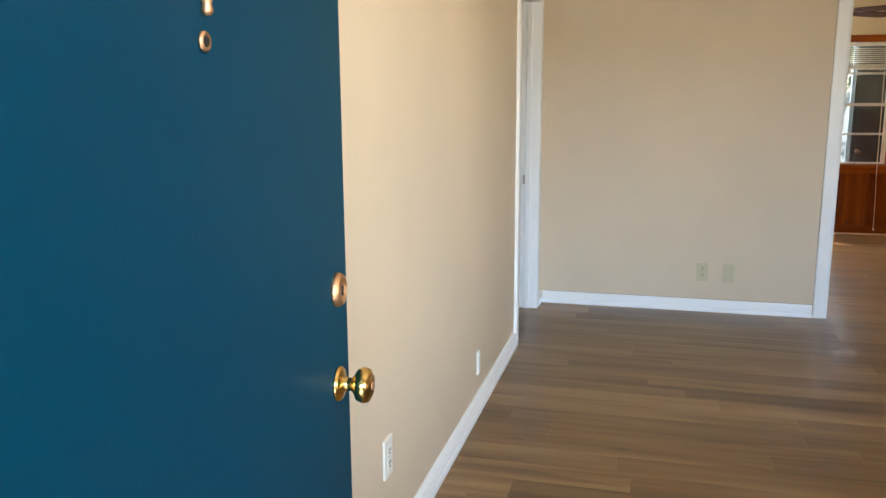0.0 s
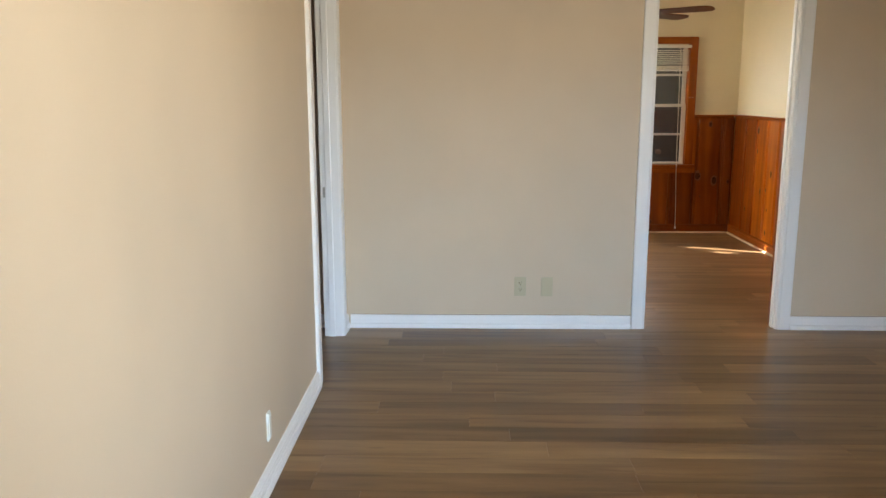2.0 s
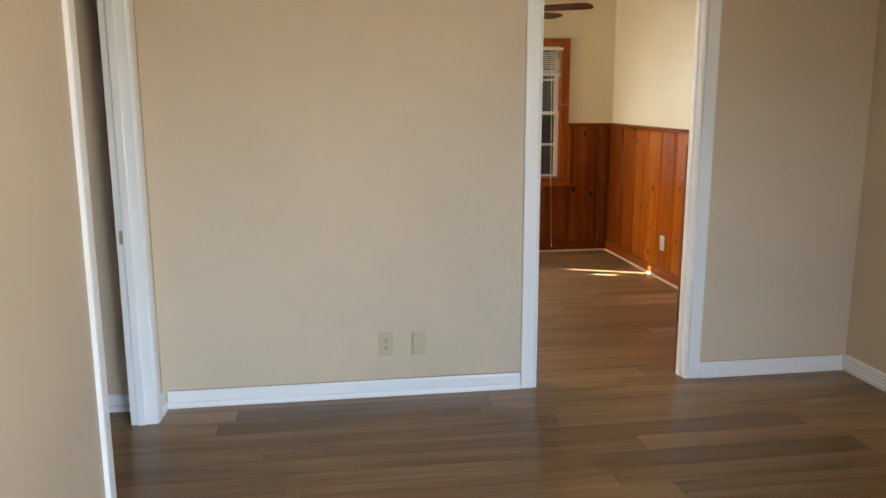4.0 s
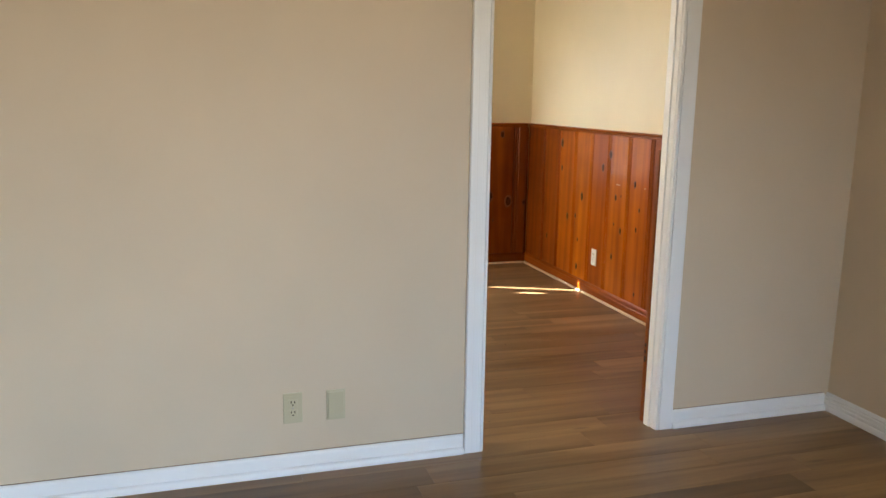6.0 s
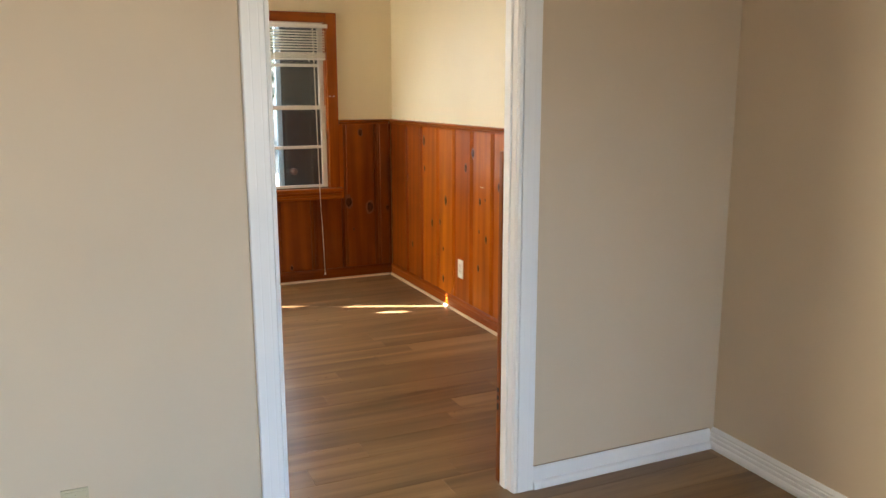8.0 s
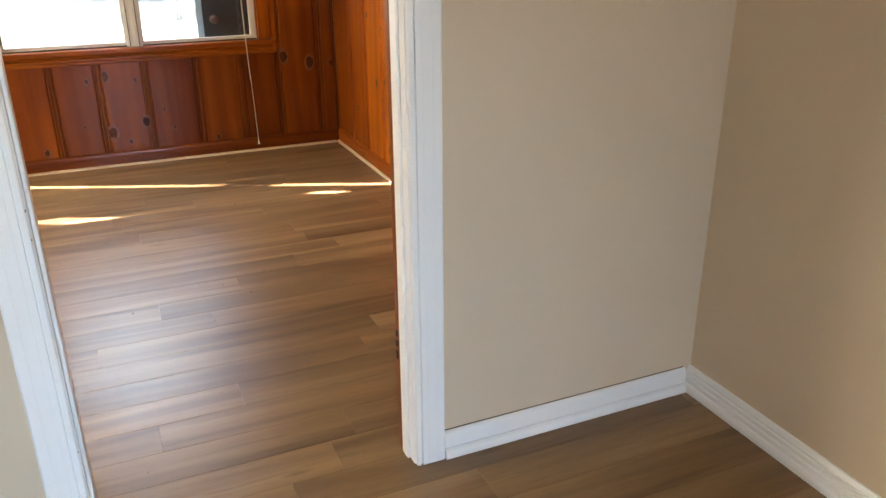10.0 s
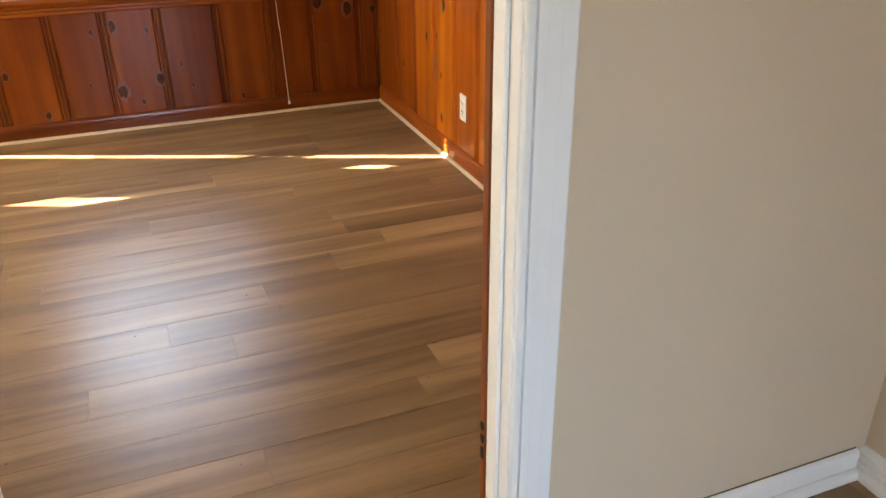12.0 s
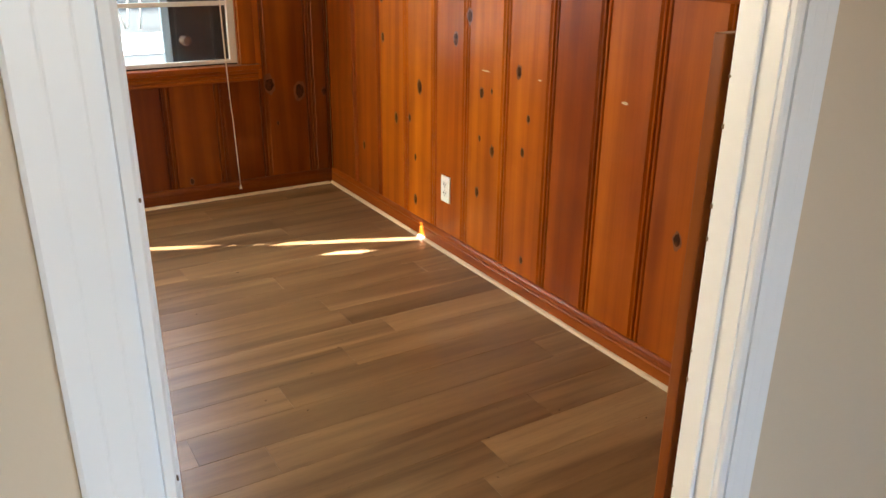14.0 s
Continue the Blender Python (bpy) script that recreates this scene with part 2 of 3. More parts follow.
def lathe(profile, m, steps=28):
    """(radius, height) points turned round the axis z of m."""
    bm = bmesh.new()
    rings = []
    for r, h in profile:
        rings.append([bm.verts.new(m @ Vector((r * math.cos(2 * math.pi * k / steps), r * math.sin(2 * math.pi * k / steps), h))) for k in range(steps)])
    for a, b in zip(rings, rings[1:]):
        for k in range(steps):
            bm.faces.new((a[k], a[(k + 1) % steps], b[(k + 1) % steps], b[k]))
    bm.faces.new(rings[0][::-1])
    bm.faces.new(rings[-1])
    bmesh.ops.recalc_face_normals(bm, faces=bm.faces)
    for f in bm.faces:
        f.smooth = True
    return bm


def mesh_of(name, bm, mat):
    me = bpy.data.meshes.new(name)
    bm.to_mesh(me)
    bm.free()
    me.materials.append(mat)
    return me


def part(name, bm, mat, parent, label=""):
    ob = new(name, mesh_of(name, bm, mat))
    ob.parent = parent
    if label:
        ob["label"] = label
    return ob


def thing(name, bm, mat, label, category, kind="", group=""):
    ob = new(name, mesh_of(name, bm, mat))
    return tagged(ob, label, category, group, kind)


def empty(name, label, category, kind="", group=""):
    return tagged(new(name), label, category, group, kind)


# ---------------------------------------------------------------- plan
XL, XR = -0.742, 2.85             # living room side walls
YF, YB = 0.69, 5.72              # inner faces of its front and far walls
DX0, DX1 = -1.70, 2.79           # den side walls
DY0, DY1 = 5.79, 9.25            # den front and back walls
CEIL = 2.39
HEAD = 1.99                     # door openings
O0, O1 = 1.106, 1.908            # doorway to the den
H0, H1 = 4.77, 5.522             # doorway to the hall, along the left wall
CAP = 1.188                      # underside of the wainscot cap
W0, W1, WZ0, WZ1 = 0.785, 2.274, 0.712, 1.925   # back window opening

# walls of the living room and hall
thing("wall_left", boxes((XL - 0.10, YF, 0, XL, H0 - 0.012, CEIL), (XL - 0.10, H1 + 0.012, 0, XL, YB, CEIL), (XL - 0.10, H0 - 0.012, HEAD + 0.012, XL, H1 + 0.012, CEIL)),
      WALL, "beige painted plaster wall with a hall doorway", "wall", "structure")
thing("wall_far", boxes((-2.1, YB, 0, O0 - 0.012, DY0, CEIL), (O1 + 0.012, YB, 0, XR + 0.12, DY0, CEIL), (O0 - 0.012, YB, HEAD + 0.012, O1 + 0.012, DY0, CEIL)),
      WALL, "beige painted partition wall with an open doorway", "wall", "structure")
thing("wall_right", boxes((XR, YF - 0.15, 0, XR + 0.12, YB, CEIL)), WALL, "beige painted wall in shade", "wall", "structure")
thing("wall_front", boxes((XL - 0.10, YF - 0.15, 0, -0.485, YF, CEIL), (0.505, YF - 0.15, 0, 1.0, YF, CEIL), (2.5, YF - 0.15, 0, XR, YF, CEIL), (-0.485, YF - 0.15, 2.06, 0.505, YF, CEIL),
                          (1.0, YF - 0.15, 0, 2.5, YF, 0.85), (1.0, YF - 0.15, 2.05, 2.5, YF, CEIL)),
      WALL, "beige front wall with entry and window openings", "wall", "structure")
thing("wall_hall", boxes((-2.1, 3.4, 0, -1.98, YB, CEIL), (-1.98, 3.4, 0, XL - 0.10, 3.52, CEIL)), WALL, "beige hall walls in shade", "wall", "structure")
thing("ceiling_living", boxes((-2.1, YF - 0.15, CEIL, XR + 0.12, YB + 0.05, CEIL + 0.12)), CEILING, "plain off-white ceiling", "ceiling", "structure")

# walls of the den
thing("wall_den_right", boxes((DX1, DY0, 0, DX1 + 0.14, DY1 + 0.14, CEIL)), CREAM, "cream painted wall above a pine wainscot", "wall", "structure")
thing("wall_den_back", boxes((0.45, DY1, 0, W0, DY1 + 0.10, CEIL), (W1, DY1, 0, DX1, DY1 + 0.10, CEIL), (W0, DY1, 0, W1, DY1 + 0.10, WZ0 - 0.03), (W0, DY1, WZ1, W1, DY1 + 0.10, CEIL),
                             (DX0, DY1, 2.10, 0.45, DY1 + 0.10, CEIL)), CREAM, "cream painted back wall with a double window", "wall", "structure")
thing("wall_den_left", boxes((DX0 - 0.12, DY0, 0, DX0, 7.28, CEIL), (DX0 - 0.12, 8.62, 0, DX0, DY1 + 0.10, CEIL), (DX0 - 0.12, 7.28, 0, DX0, 8.62, 0.85), (DX0 - 0.12, 7.28, 2.05, DX0, 8.62, CEIL)),
      CREAM, "cream painted side wall with a window opening", "wall", "structure")
thing("wall_den_front", boxes((DX0, DY0, CAP + 0.03, O0 - 0.02, DY0 + 0.004, CEIL), (O1 + 0.02, DY0, CAP + 0.03, DX1, DY0 + 0.004, CEIL)), CREAM, "cream painted den side of the partition", "wall", "structure")
thing("ceiling_den", boxes((DX0 - 0.12, YB + 0.05, CEIL, DX1 + 0.14, DY1 + 0.10, CEIL + 0.12)), CEILING, "plain off-white ceiling", "ceiling", "structure")


def holed_panel(x0, x1, z0, z1, y0, y1, holes):
    """A thin upright panel with rectangular holes through it."""
    bm = bmesh.new()
    xs = sorted({x0, x1, *(h[0] for h in holes), *(h[1] for h in holes)})
    zs = sorted({z0, z1, *(h[2] for h in holes), *(h[3] for h in holes)})
    for a, b in zip(xs, xs[1:]):
        for c, d in zip(zs, zs[1:]):
            mx, mz = (a + b) / 2, (c + d) / 2
            if not any(h[0] < mx < h[1] and h[2] < mz < h[3] for h in holes):
                box(bm, a, y0, c, b, y1, d)
    return bm


# unseen panel whose holes are cut to lay thin sun strips on the floor
thing("door_back", holed_panel(DX0, 0.45, 0, 2.10, DY1 + 0.01, DY1 + 0.022,
      [(0.050, 0.185, 0.02, 1.262), (0.088, 0.146, 1.295, 1.333), (0.088, 0.146, 1.372, 1.416), (0.050, 0.185, 1.450, 2.0),
       (-0.32, -0.19, 1.83, 2.03), (-1.46, -1.20, 1.60, 1.82)]), DARK_DOOR, "thin dark unseen panel with slots that shape the sun", "door", "structure")

# ---------------------------------------------------------------- trim
CASING = [(0.0, 0.0), (0.0, 0.012), (0.003, 0.015), (0.012, 0.0165), (0.0128, 0.0095), (0.0162, 0.0095), (0.017, 0.0172), (0.0290, 0.0178), (0.0310, 0.0172), (0.0330, 0.0178), (0.0540, 0.0180), (0.0560, 0.0174), (0.0580, 0.0180), (0.078, 0.0180), (0.082, 0.015), (0.082, 0.0)]


def casing(parent, origin, across, out, length):
    return part("casing", prism(CASING, origin, across, out, (0, 0, 1), length), TRIM, parent)


den_door = empty("door_1", "white painted door casing round the open den doorway", "door frame", "structure")
casing(den_door, (O0 - 0.002, YB, 0), (-1, 0, 0), (0, -1, 0), HEAD + 0.09)
casing(den_door, (O1 + 0.004, YB, 0), (1, 0, 0), (0, -1, 0), HEAD + 0.09)
part("head_casing", prism(CASING, (O0, YB, HEAD + 0.004), (0, 0, 1), (0, -1, 0), (1, 0, 0), O1 - O0), TRIM, den_door)
part("jamb", boxes((O0 - 0.012, YB - 0.004, 0, O0, DY0, HEAD), bevel=0.002), TRIM, den_door)
part("jamb", boxes((O1, YB - 0.004, 0, O1 + 0.012, DY0, HEAD), bevel=0.002), TRIM, den_door)
part("head_jamb", boxes((O0 - 0.012, YB - 0.004, HEAD, O1 + 0.012, DY0, HEAD + 0.012)), TRIM, den_door)
part("door_stop", boxes((O0, YB + 0.026, 0, O0 + 0.008, YB + 0.072, HEAD), bevel=0.003), TRIM, den_door)
part("door_stop", boxes((O1 - 0.009, YB + 0.027, 0, O1, YB + 0.066, HEAD), bevel=0.003), TRIM, den_door)

rnd = random.Random(9)
for k in range(15):
    z = rnd.uniform(0.15, 1.55)
    h = rnd.uniform(0.003, 0.009)
    if k % 3:
        part("paint_chip", boxes((O1 - 0.0096, YB + 0.0625, z, O1 - 0.006, YB + 0.0668, z + h), bevel=0.0005), CHIP, den_door, "brown chip in the white paint")
    else:
        part("paint_chip", boxes((O0 - 0.003, YB - 0.0160, z, O0 - 0.0012, YB - 0.0135, z + h * 0.6), bevel=0.0004), CHIP, den_door, "brown chip in the white paint")

hall_door = empty("door_2", "white painted casing round the hall doorway", "door frame", "structure")
casing(hall_door, (XL, H0 - 0.004, 0), (0, -1, 0), (1, 0, 0), HEAD + 0.09)
casing(hall_door, (XL, H1 + 0.004, 0), (0, 1, 0), (1, 0, 0), HEAD + 0.09)
part("head_casing", prism(CASING, (XL, H0, HEAD + 0.004), (0, 0, 1), (1, 0, 0), (0, 1, 0), H1 - H0), TRIM, hall_door)
part("jamb", boxes((XL - 0.106, H0 - 0.012, 0, XL + 0.004, H0, HEAD), bevel=0.002), TRIM, hall_door)
part("jamb", boxes((XL - 0.106, H1, 0, XL + 0.004, H1 + 0.012, HEAD), bevel=0.002), TRIM, hall_door)
part("head_jamb", boxes((XL - 0.106, H0 - 0.012, HEAD, XL + 0.004, H1 + 0.012, HEAD + 0.012)), TRIM, hall_door)
part("door_stop", boxes((XL - 0.075, H1 - 0.011, 0, XL - 0.040, H1, HEAD), bevel=0.003), TRIM, hall_door)
part("strike_plate", boxes((XL - 0.092, H1 - 0.002, 0.84, XL - 0.078, H1 + 0.001, 0.90)), STEEL, hall_door, "small dull steel strike plate")

BASE = [(0.0, 0.0), (0.024, 0.0), (0.024, 0.012), (0.021, 0.022), (0.014, 0.027), (0.008, 0.0275), (0.008, 0.0300), (0.013, 0.0305), (0.013, 0.070), (0.011, 0.077), (0.005, 0.082), (0.0, 0.082)]
REEDED = [(0.0, 0.0), (0.026, 0.0), (0.026, 0.014), (0.022, 0.024), (0.016, 0.027), (0.018, 0.033), (0.018, 0.042), (0.013, 0.045), (0.016, 0.050), (0.016, 0.060), (0.011, 0.063), (0.013, 0.070), (0.006, 0.083), (0.0, 0.083)]
UP = (0, 0, 1)
base_l = empty("baseboard_left", "white painted baseboard with shoe moulding", "baseboard", "structure")
part("moulding", prism(REEDED, (XL, YF, 0), (1, 0, 0), UP, (0, 1, 0), H0 - 0.088 - YF), TRIM, base_l)
part("moulding", prism(BASE, (XL, H1 + 0.088, 0), (1, 0, 0), UP, (0, 1, 0), YB - H1 - 0.088), TRIM, base_l)
base_f = empty("baseboard_far", "white painted baseboard with shoe moulding", "baseboard", "structure")
part("moulding", prism(BASE, (XL + 0.0245, YB, 0), (0, -1, 0), UP, (1, 0, 0), O0 - 0.088 - XL - 0.0245), TRIM, base_f)
part("moulding", prism(BASE, (O1 + 0.088, YB, 0), (0, -1, 0), UP, (1, 0, 0), XR - 0.0265 - O1 - 0.088), TRIM, base_f)
part("caulk_line", boxes((XL + 0.03, YB - 0.0032, 0.0822, O0 - 0.090, YB, 0.0838)), CHIP, base_f, "thin dark open joint along the top edge")
part("caulk_line", boxes((O1 + 0.090, YB - 0.0032, 0.0822, XR - 0.03, YB, 0.0836)), CHIP, base_f, "thin dark open joint along the top edge")
base_r = empty("baseboard_right", "white reeded baseboard along the shaded wall", "baseboard", "structure")
part("moulding", prism(REEDED, (XR, YF, 0), (-1, 0, 0), UP, (0, 1, 0), YB - YF), TRIM, base_r)
base_h = empty("baseboard_hall", "white painted hall baseboard", "baseboard", "structure")
part("moulding", prism(BASE, (-1.98, YB, 0), (0, -1, 0), UP, (1, 0, 0), 1.98 + XL - 0.106), TRIM, base_h)

# ---------------------------------------------------------------- den panelling
def board_profile(width, depth=0.018):
    """Cross section of a tongued board with a bead and grooves along both edges."""
    half = [(0.0, 0.0), (0.0, depth - 0.011), (0.004, depth - 0.011), (0.006, depth - 0.003), (0.010, depth - 0.001), (0.014, depth - 0.003), (0.0158, depth - 0.009), (0.0185, depth - 0.009), (0.026, depth)]
    return half + [(width - a, b) for a, b in reversed(half)]


BOARDS_RIGHT = (9.2495, 8.90, 8.61, 8.33, 8.07, 7.81, 7.533, 7.255, 7.0, 6.747, 6.50, 6.24, DY0 + 0.06)
# board tones, with sun-spot glow and back-corner shade put into the tints
LIT_TONES_RIGHT = ((0.56, 0.49), (0.64, 0.56), (1.12, 1.22), (1.26, 1.44), (0.98, 0.96), (1.10, 1.16), (1.12, 1.16), (0.70, 0.60), (0.98, 0.95), (0.90, 0.86), (0.86, 0.80), (0.95, 0.92))
# all darkened: the shade of the window wall is put into these tints
SHADED_TONES_BACK = ((0.50, 0.44), (0.58, 0.52), (0.46, 0.38), (0.55, 0.50), (0.44, 0.38), (0.58, 0.54), (0.50, 0.44), (0.62, 0.58), (0.52, 0.46))
BOARDS_BACK = (0.46, 0.75, 1.033, 1.292, 1.562, 1.865, 2.139, 2.385, 2.655, DX1 - 0.0185)
PANEL_TOP = CAP
right_panel = empty("wall_panelling_right", "varnished knotty pine wainscot boards", "wainscot", "structure")
back_panel = empty("wall_panelling_back", "varnished knotty pine wainscot under the window", "wainscot", "structure")
front_panel = empty("wall_panelling_front", "varnished pine wainscot beside the doorway", "wainscot", "structure")
right_boards, back_boards = [], []
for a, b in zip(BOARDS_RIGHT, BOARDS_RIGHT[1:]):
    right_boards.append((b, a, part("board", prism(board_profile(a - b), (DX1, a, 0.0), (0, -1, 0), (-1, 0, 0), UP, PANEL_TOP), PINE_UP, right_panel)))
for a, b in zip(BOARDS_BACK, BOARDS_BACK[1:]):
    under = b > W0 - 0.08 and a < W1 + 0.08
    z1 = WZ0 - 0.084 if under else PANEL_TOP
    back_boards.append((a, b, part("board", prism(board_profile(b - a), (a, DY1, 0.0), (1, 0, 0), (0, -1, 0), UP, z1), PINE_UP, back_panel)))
for tones, walls in ((LIT_TONES_RIGHT, right_boards), (SHADED_TONES_BACK, back_boards)):
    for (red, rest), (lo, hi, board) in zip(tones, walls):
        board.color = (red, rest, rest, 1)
part("board", boxes((W1 + 0.080, DY1 - 0.016, WZ0 - 0.083, 2.384, DY1, PANEL_TOP), bevel=0.002), PINE_UP, back_panel)

CAPRAIL = [(0.0, 0.0), (0.020, 0.0), (0.024, 0.006), (0.021, 0.012), (0.034, 0.018), (0.038, 0.026), (0.034, 0.032), (0.0, 0.034)]
part("cap_rail", prism(CAPRAIL, (DX1, DY0 + 0.06, CAP), (-1, 0, 0), UP, (0, 1, 0), DY1 - DY0 - 0.06), PINE_Y, right_panel)
part("cap_rail", prism(CAPRAIL, (W1 + 0.082, DY1, CAP), (0, -1, 0), UP, (1, 0, 0), DX1 - 0.0385 - W1 - 0.082), PINE_X, back_panel)
DENBASE = [(0.018, 0.0), (0.034, 0.0), (0.034, 0.052), (0.031, 0.056), (0.031, 0.062), (0.033, 0.066), (0.030, 0.078), (0.024, 0.086), (0.018, 0.088)]
base_side = part("base_moulding", prism(DENBASE, (DX1, DY0 + 0.06, 0), (-1, 0, 0), UP, (0, 1, 0), DY1 - 0.018 - DY0 - 0.06), PINE_Y, right_panel)
base_back = part("base_moulding", prism(DENBASE, (0.46, DY1, 0), (0, -1, 0), UP, (1, 0, 0), DX1 - 0.0345 - 0.46), PINE_X, back_panel)
# mouldings tinted darker; the back one carries the same shade as its boards
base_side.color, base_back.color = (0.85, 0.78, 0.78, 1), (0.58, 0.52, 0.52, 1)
QUARTER = [(0.034, 0.0), (0.047, 0.0), (0.0463, 0.005), (0.0435, 0.0095), (0.039, 0.0125), (0.034, 0.013)]
part("quarter_round", prism(QUARTER, (DX1, DY0 + 0.06, 0), (-1, 0, 0), UP, (0, 1, 0), DY1 - 0.0345 - DY0 - 0.06), PALE_WOOD, right_panel, "pale unpainted quarter-round strip")
part("quarter_round", prism(QUARTER, (0.46, DY1, 0), (0, -1, 0), UP, (1, 0, 0), DX1 - 0.0525 - 0.46), PALE_WOOD, back_panel, "pale unpainted quarter-round strip")

# panelling on the den side of the partition, its ends showing in the doorway
for x0, x1 in ((DX0, O0 - 0.002), (O1 - 0.004, DX1 - 0.04)):
    part("board", boxes((x0, DY0 + 0.014, 0.0, x1, DY0 + 0.036, CAP + 0.034), bevel=0.003), STRIP, front_panel)
for z0, z1 in ((0.283, 0.308), (0.322, 0.338), (0.352, 0.368)):
    part("screw_hole", boxes((O1 - 0.0065, DY0 + 0.018, z0, O1 - 0.002, DY0 + 0.028, z1)), DARK, front_panel, "dark slot left by a removed hinge")


def knot_mesh(cx, cz, rx, rz, seed, lift, place):
    """A flat lens with an uneven rim, laid on a board."""
    bm = bmesh.new()
    rnd = random.Random(seed)
    steps = 14
    rim = []
    for k in range(steps):
        a = 2 * math.pi * k / steps
        s = 1 + rnd.uniform(-0.16, 0.16)
        rim.append(bm.verts.new(place(cx + rx * s * math.cos(a), cz + rz * s * math.sin(a), lift * 0.2)))
    mid = bm.verts.new(place(cx, cz, lift))
    for k in range(steps):
        bm.faces.new((rim[k], rim[(k + 1) % steps], mid))
    bmesh.ops.recalc_face_normals(bm, faces=bm.faces)
    return bm


def on_right(a, z, lift):
    return Vector((DX1 - 0.0182 - lift, a, z))


def on_back(a, z, lift):
    return Vector((a, DY1 - 0.0182 - lift, z))


# along the wall, height, size
KNOTS_RIGHT = ((8.57, 1.090, 0.026), (8.56, 0.897, 0.017), (8.198, 0.711, 0.024), (8.43, 0.529, 0.020), (8.294, 0.555, 0.014), (8.24, 0.376, 0.012), (8.24, 0.167, 0.018),
               (8.80, 0.314, 0.018), (7.892, 0.955, 0.022), (7.79, 1.054, 0.022), (7.692, 0.766, 0.017), (7.621, 0.784, 0.008), (7.699, 0.579, 0.010), (7.607, 0.545, 0.017),
               (7.709, 0.346, 0.016), (7.447, 0.884, 0.018), (7.377, 0.718, 0.012), (7.405, 0.586, 0.014), (7.381, 0.153, 0.012), (6.607, 0.492, 0.020))
KNOTS_BACK = ((2.418, 0.594, 0.036), (2.590, 0.548, 0.036), (2.735, 0.534, 0.018), (2.455, 0.382, 0.009), (1.957, 0.117, 0.014), (1.531, 0.258, 0.030), (1.332, 0.208, 0.036), (1.425, 0.143, 0.014),
              (1.335, 0.549, 0.026), (1.229, 0.526, 0.014), (1.179, 0.256, 0.010), (0.792, 0.342, 0.018), (0.948, 0.122, 0.020), (1.648, 0.324, 0.012), (1.501, 0.517, 0.014), (1.696, 0.205, 0.012), (2.522, 1.125, 0.022))
for walls, knots, place, seed in ((right_boards, KNOTS_RIGHT, on_right, 11), (back_boards, KNOTS_BACK, on_back, 71)):
    for k, (a, z, r) in enumerate(knots):
        owner = next((o for lo, hi, o in walls if min(lo, hi) <= a <= max(lo, hi)), walls[0][2])
        part("knot_halo", knot_mesh(a, z, r * 0.95, r * 1.55, seed + k, 0.0006, place), HALO, owner)
        part("knot", knot_mesh(a, z, r * (0.66 if r < 0.03 else 0.70), r * (1.1 if r < 0.03 else 0.95), seed + 40 + k, 0.0014, place), KNOT, owner)
for k, (a, z, w, h) in enumerate(((7.665, 0.857, 0.032, 0.003), (6.884, 0.863, 0.016, 0.005), (7.32, 0.87, 0.010, 0.003))):
    owner = next(o for lo, hi, o in right_boards if lo <= a <= hi)
    part("scuff", knot_mesh(a, z, w, h, 200 + k, 0.0012, on_right), PALE_WOOD, owner, "pale scratch in the varnish")

# ---------------------------------------------------------------- back window
win = empty("window_1", "double window with white sashes in a varnished pine frame", "window", "structure")
C = 0.078
part("side_casing", boxes((W1, DY1 - 0.026, WZ0, W1 + C, DY1, WZ1 + 0.07), bevel=0.003), PINE_FRAME, win)
part("side_casing", boxes((W0 - C, DY1 - 0.026, WZ0, W0, DY1, WZ1 + 0.07), bevel=0.003), PINE_FRAME, win)
part("head_casing", boxes((W0, DY1 - 0.026, WZ1, W1, DY1, WZ1 + 0.07), bevel=0.003), PINE_X, win)
part("window_sill", boxes((W0 - C - 0.02, DY1 - 0.052, WZ0 - 0.026, W1 + C + 0.02, DY1 + 0.045, WZ0), bevel=0.005), PINE_X, win)
APRON = [(0.0, 0.0), (0.020, 0.0), (0.026, 0.006), (0.026, 0.018), (0.021, 0.021), (0.026, 0.025), (0.026, 0.036), (0.022, 0.039), (0.030, 0.046), (0.034, 0.058), (0.030, 0.062), (0.0, 0.062)]
part("apron", prism(APRON, (W0 - C - 0.01, DY1, WZ0 - 0.088), (0, -1, 0), UP, (1, 0, 0), W1 - W0 + 2 * C + 0.02), PINE_X, win)
for x0, x1 in ((W0 + 0.010, 1.488), (1.580, W1 - 0.010)):
    part("sash_gap", boxes((x0, DY1 + 0.0165, WZ0 + 0.0005, x1, DY1 + 0.0195, WZ0 + 0.007)), DARK, win, "dark gap under the lower sash")
part("side_lining", boxes((W1 - 0.006, DY1 - 0.002, WZ0, W1, DY1 + 0.095, WZ1)), PINE_FRAME, win)
part("side_lining", boxes((W0, DY1 - 0.002, WZ0, W0 + 0.006, DY1 + 0.095, WZ1)), PINE_FRAME, win)
MULL = (1.492, 1.576)
mullion = part("mullion", boxes((MULL[0], DY1 + 0.004, WZ0, MULL[1], DY1 + 0.095, WZ1), bevel=0.004), SASH, win)
for x in (MULL[0] + 0.014, MULL[1] - 0.018):
    part("parting_strip", boxes((x, DY1 + 0.0005, WZ0, x + 0.004, DY1 + 0.0035, WZ1)), DARK, mullion, "thin dark parting strip")


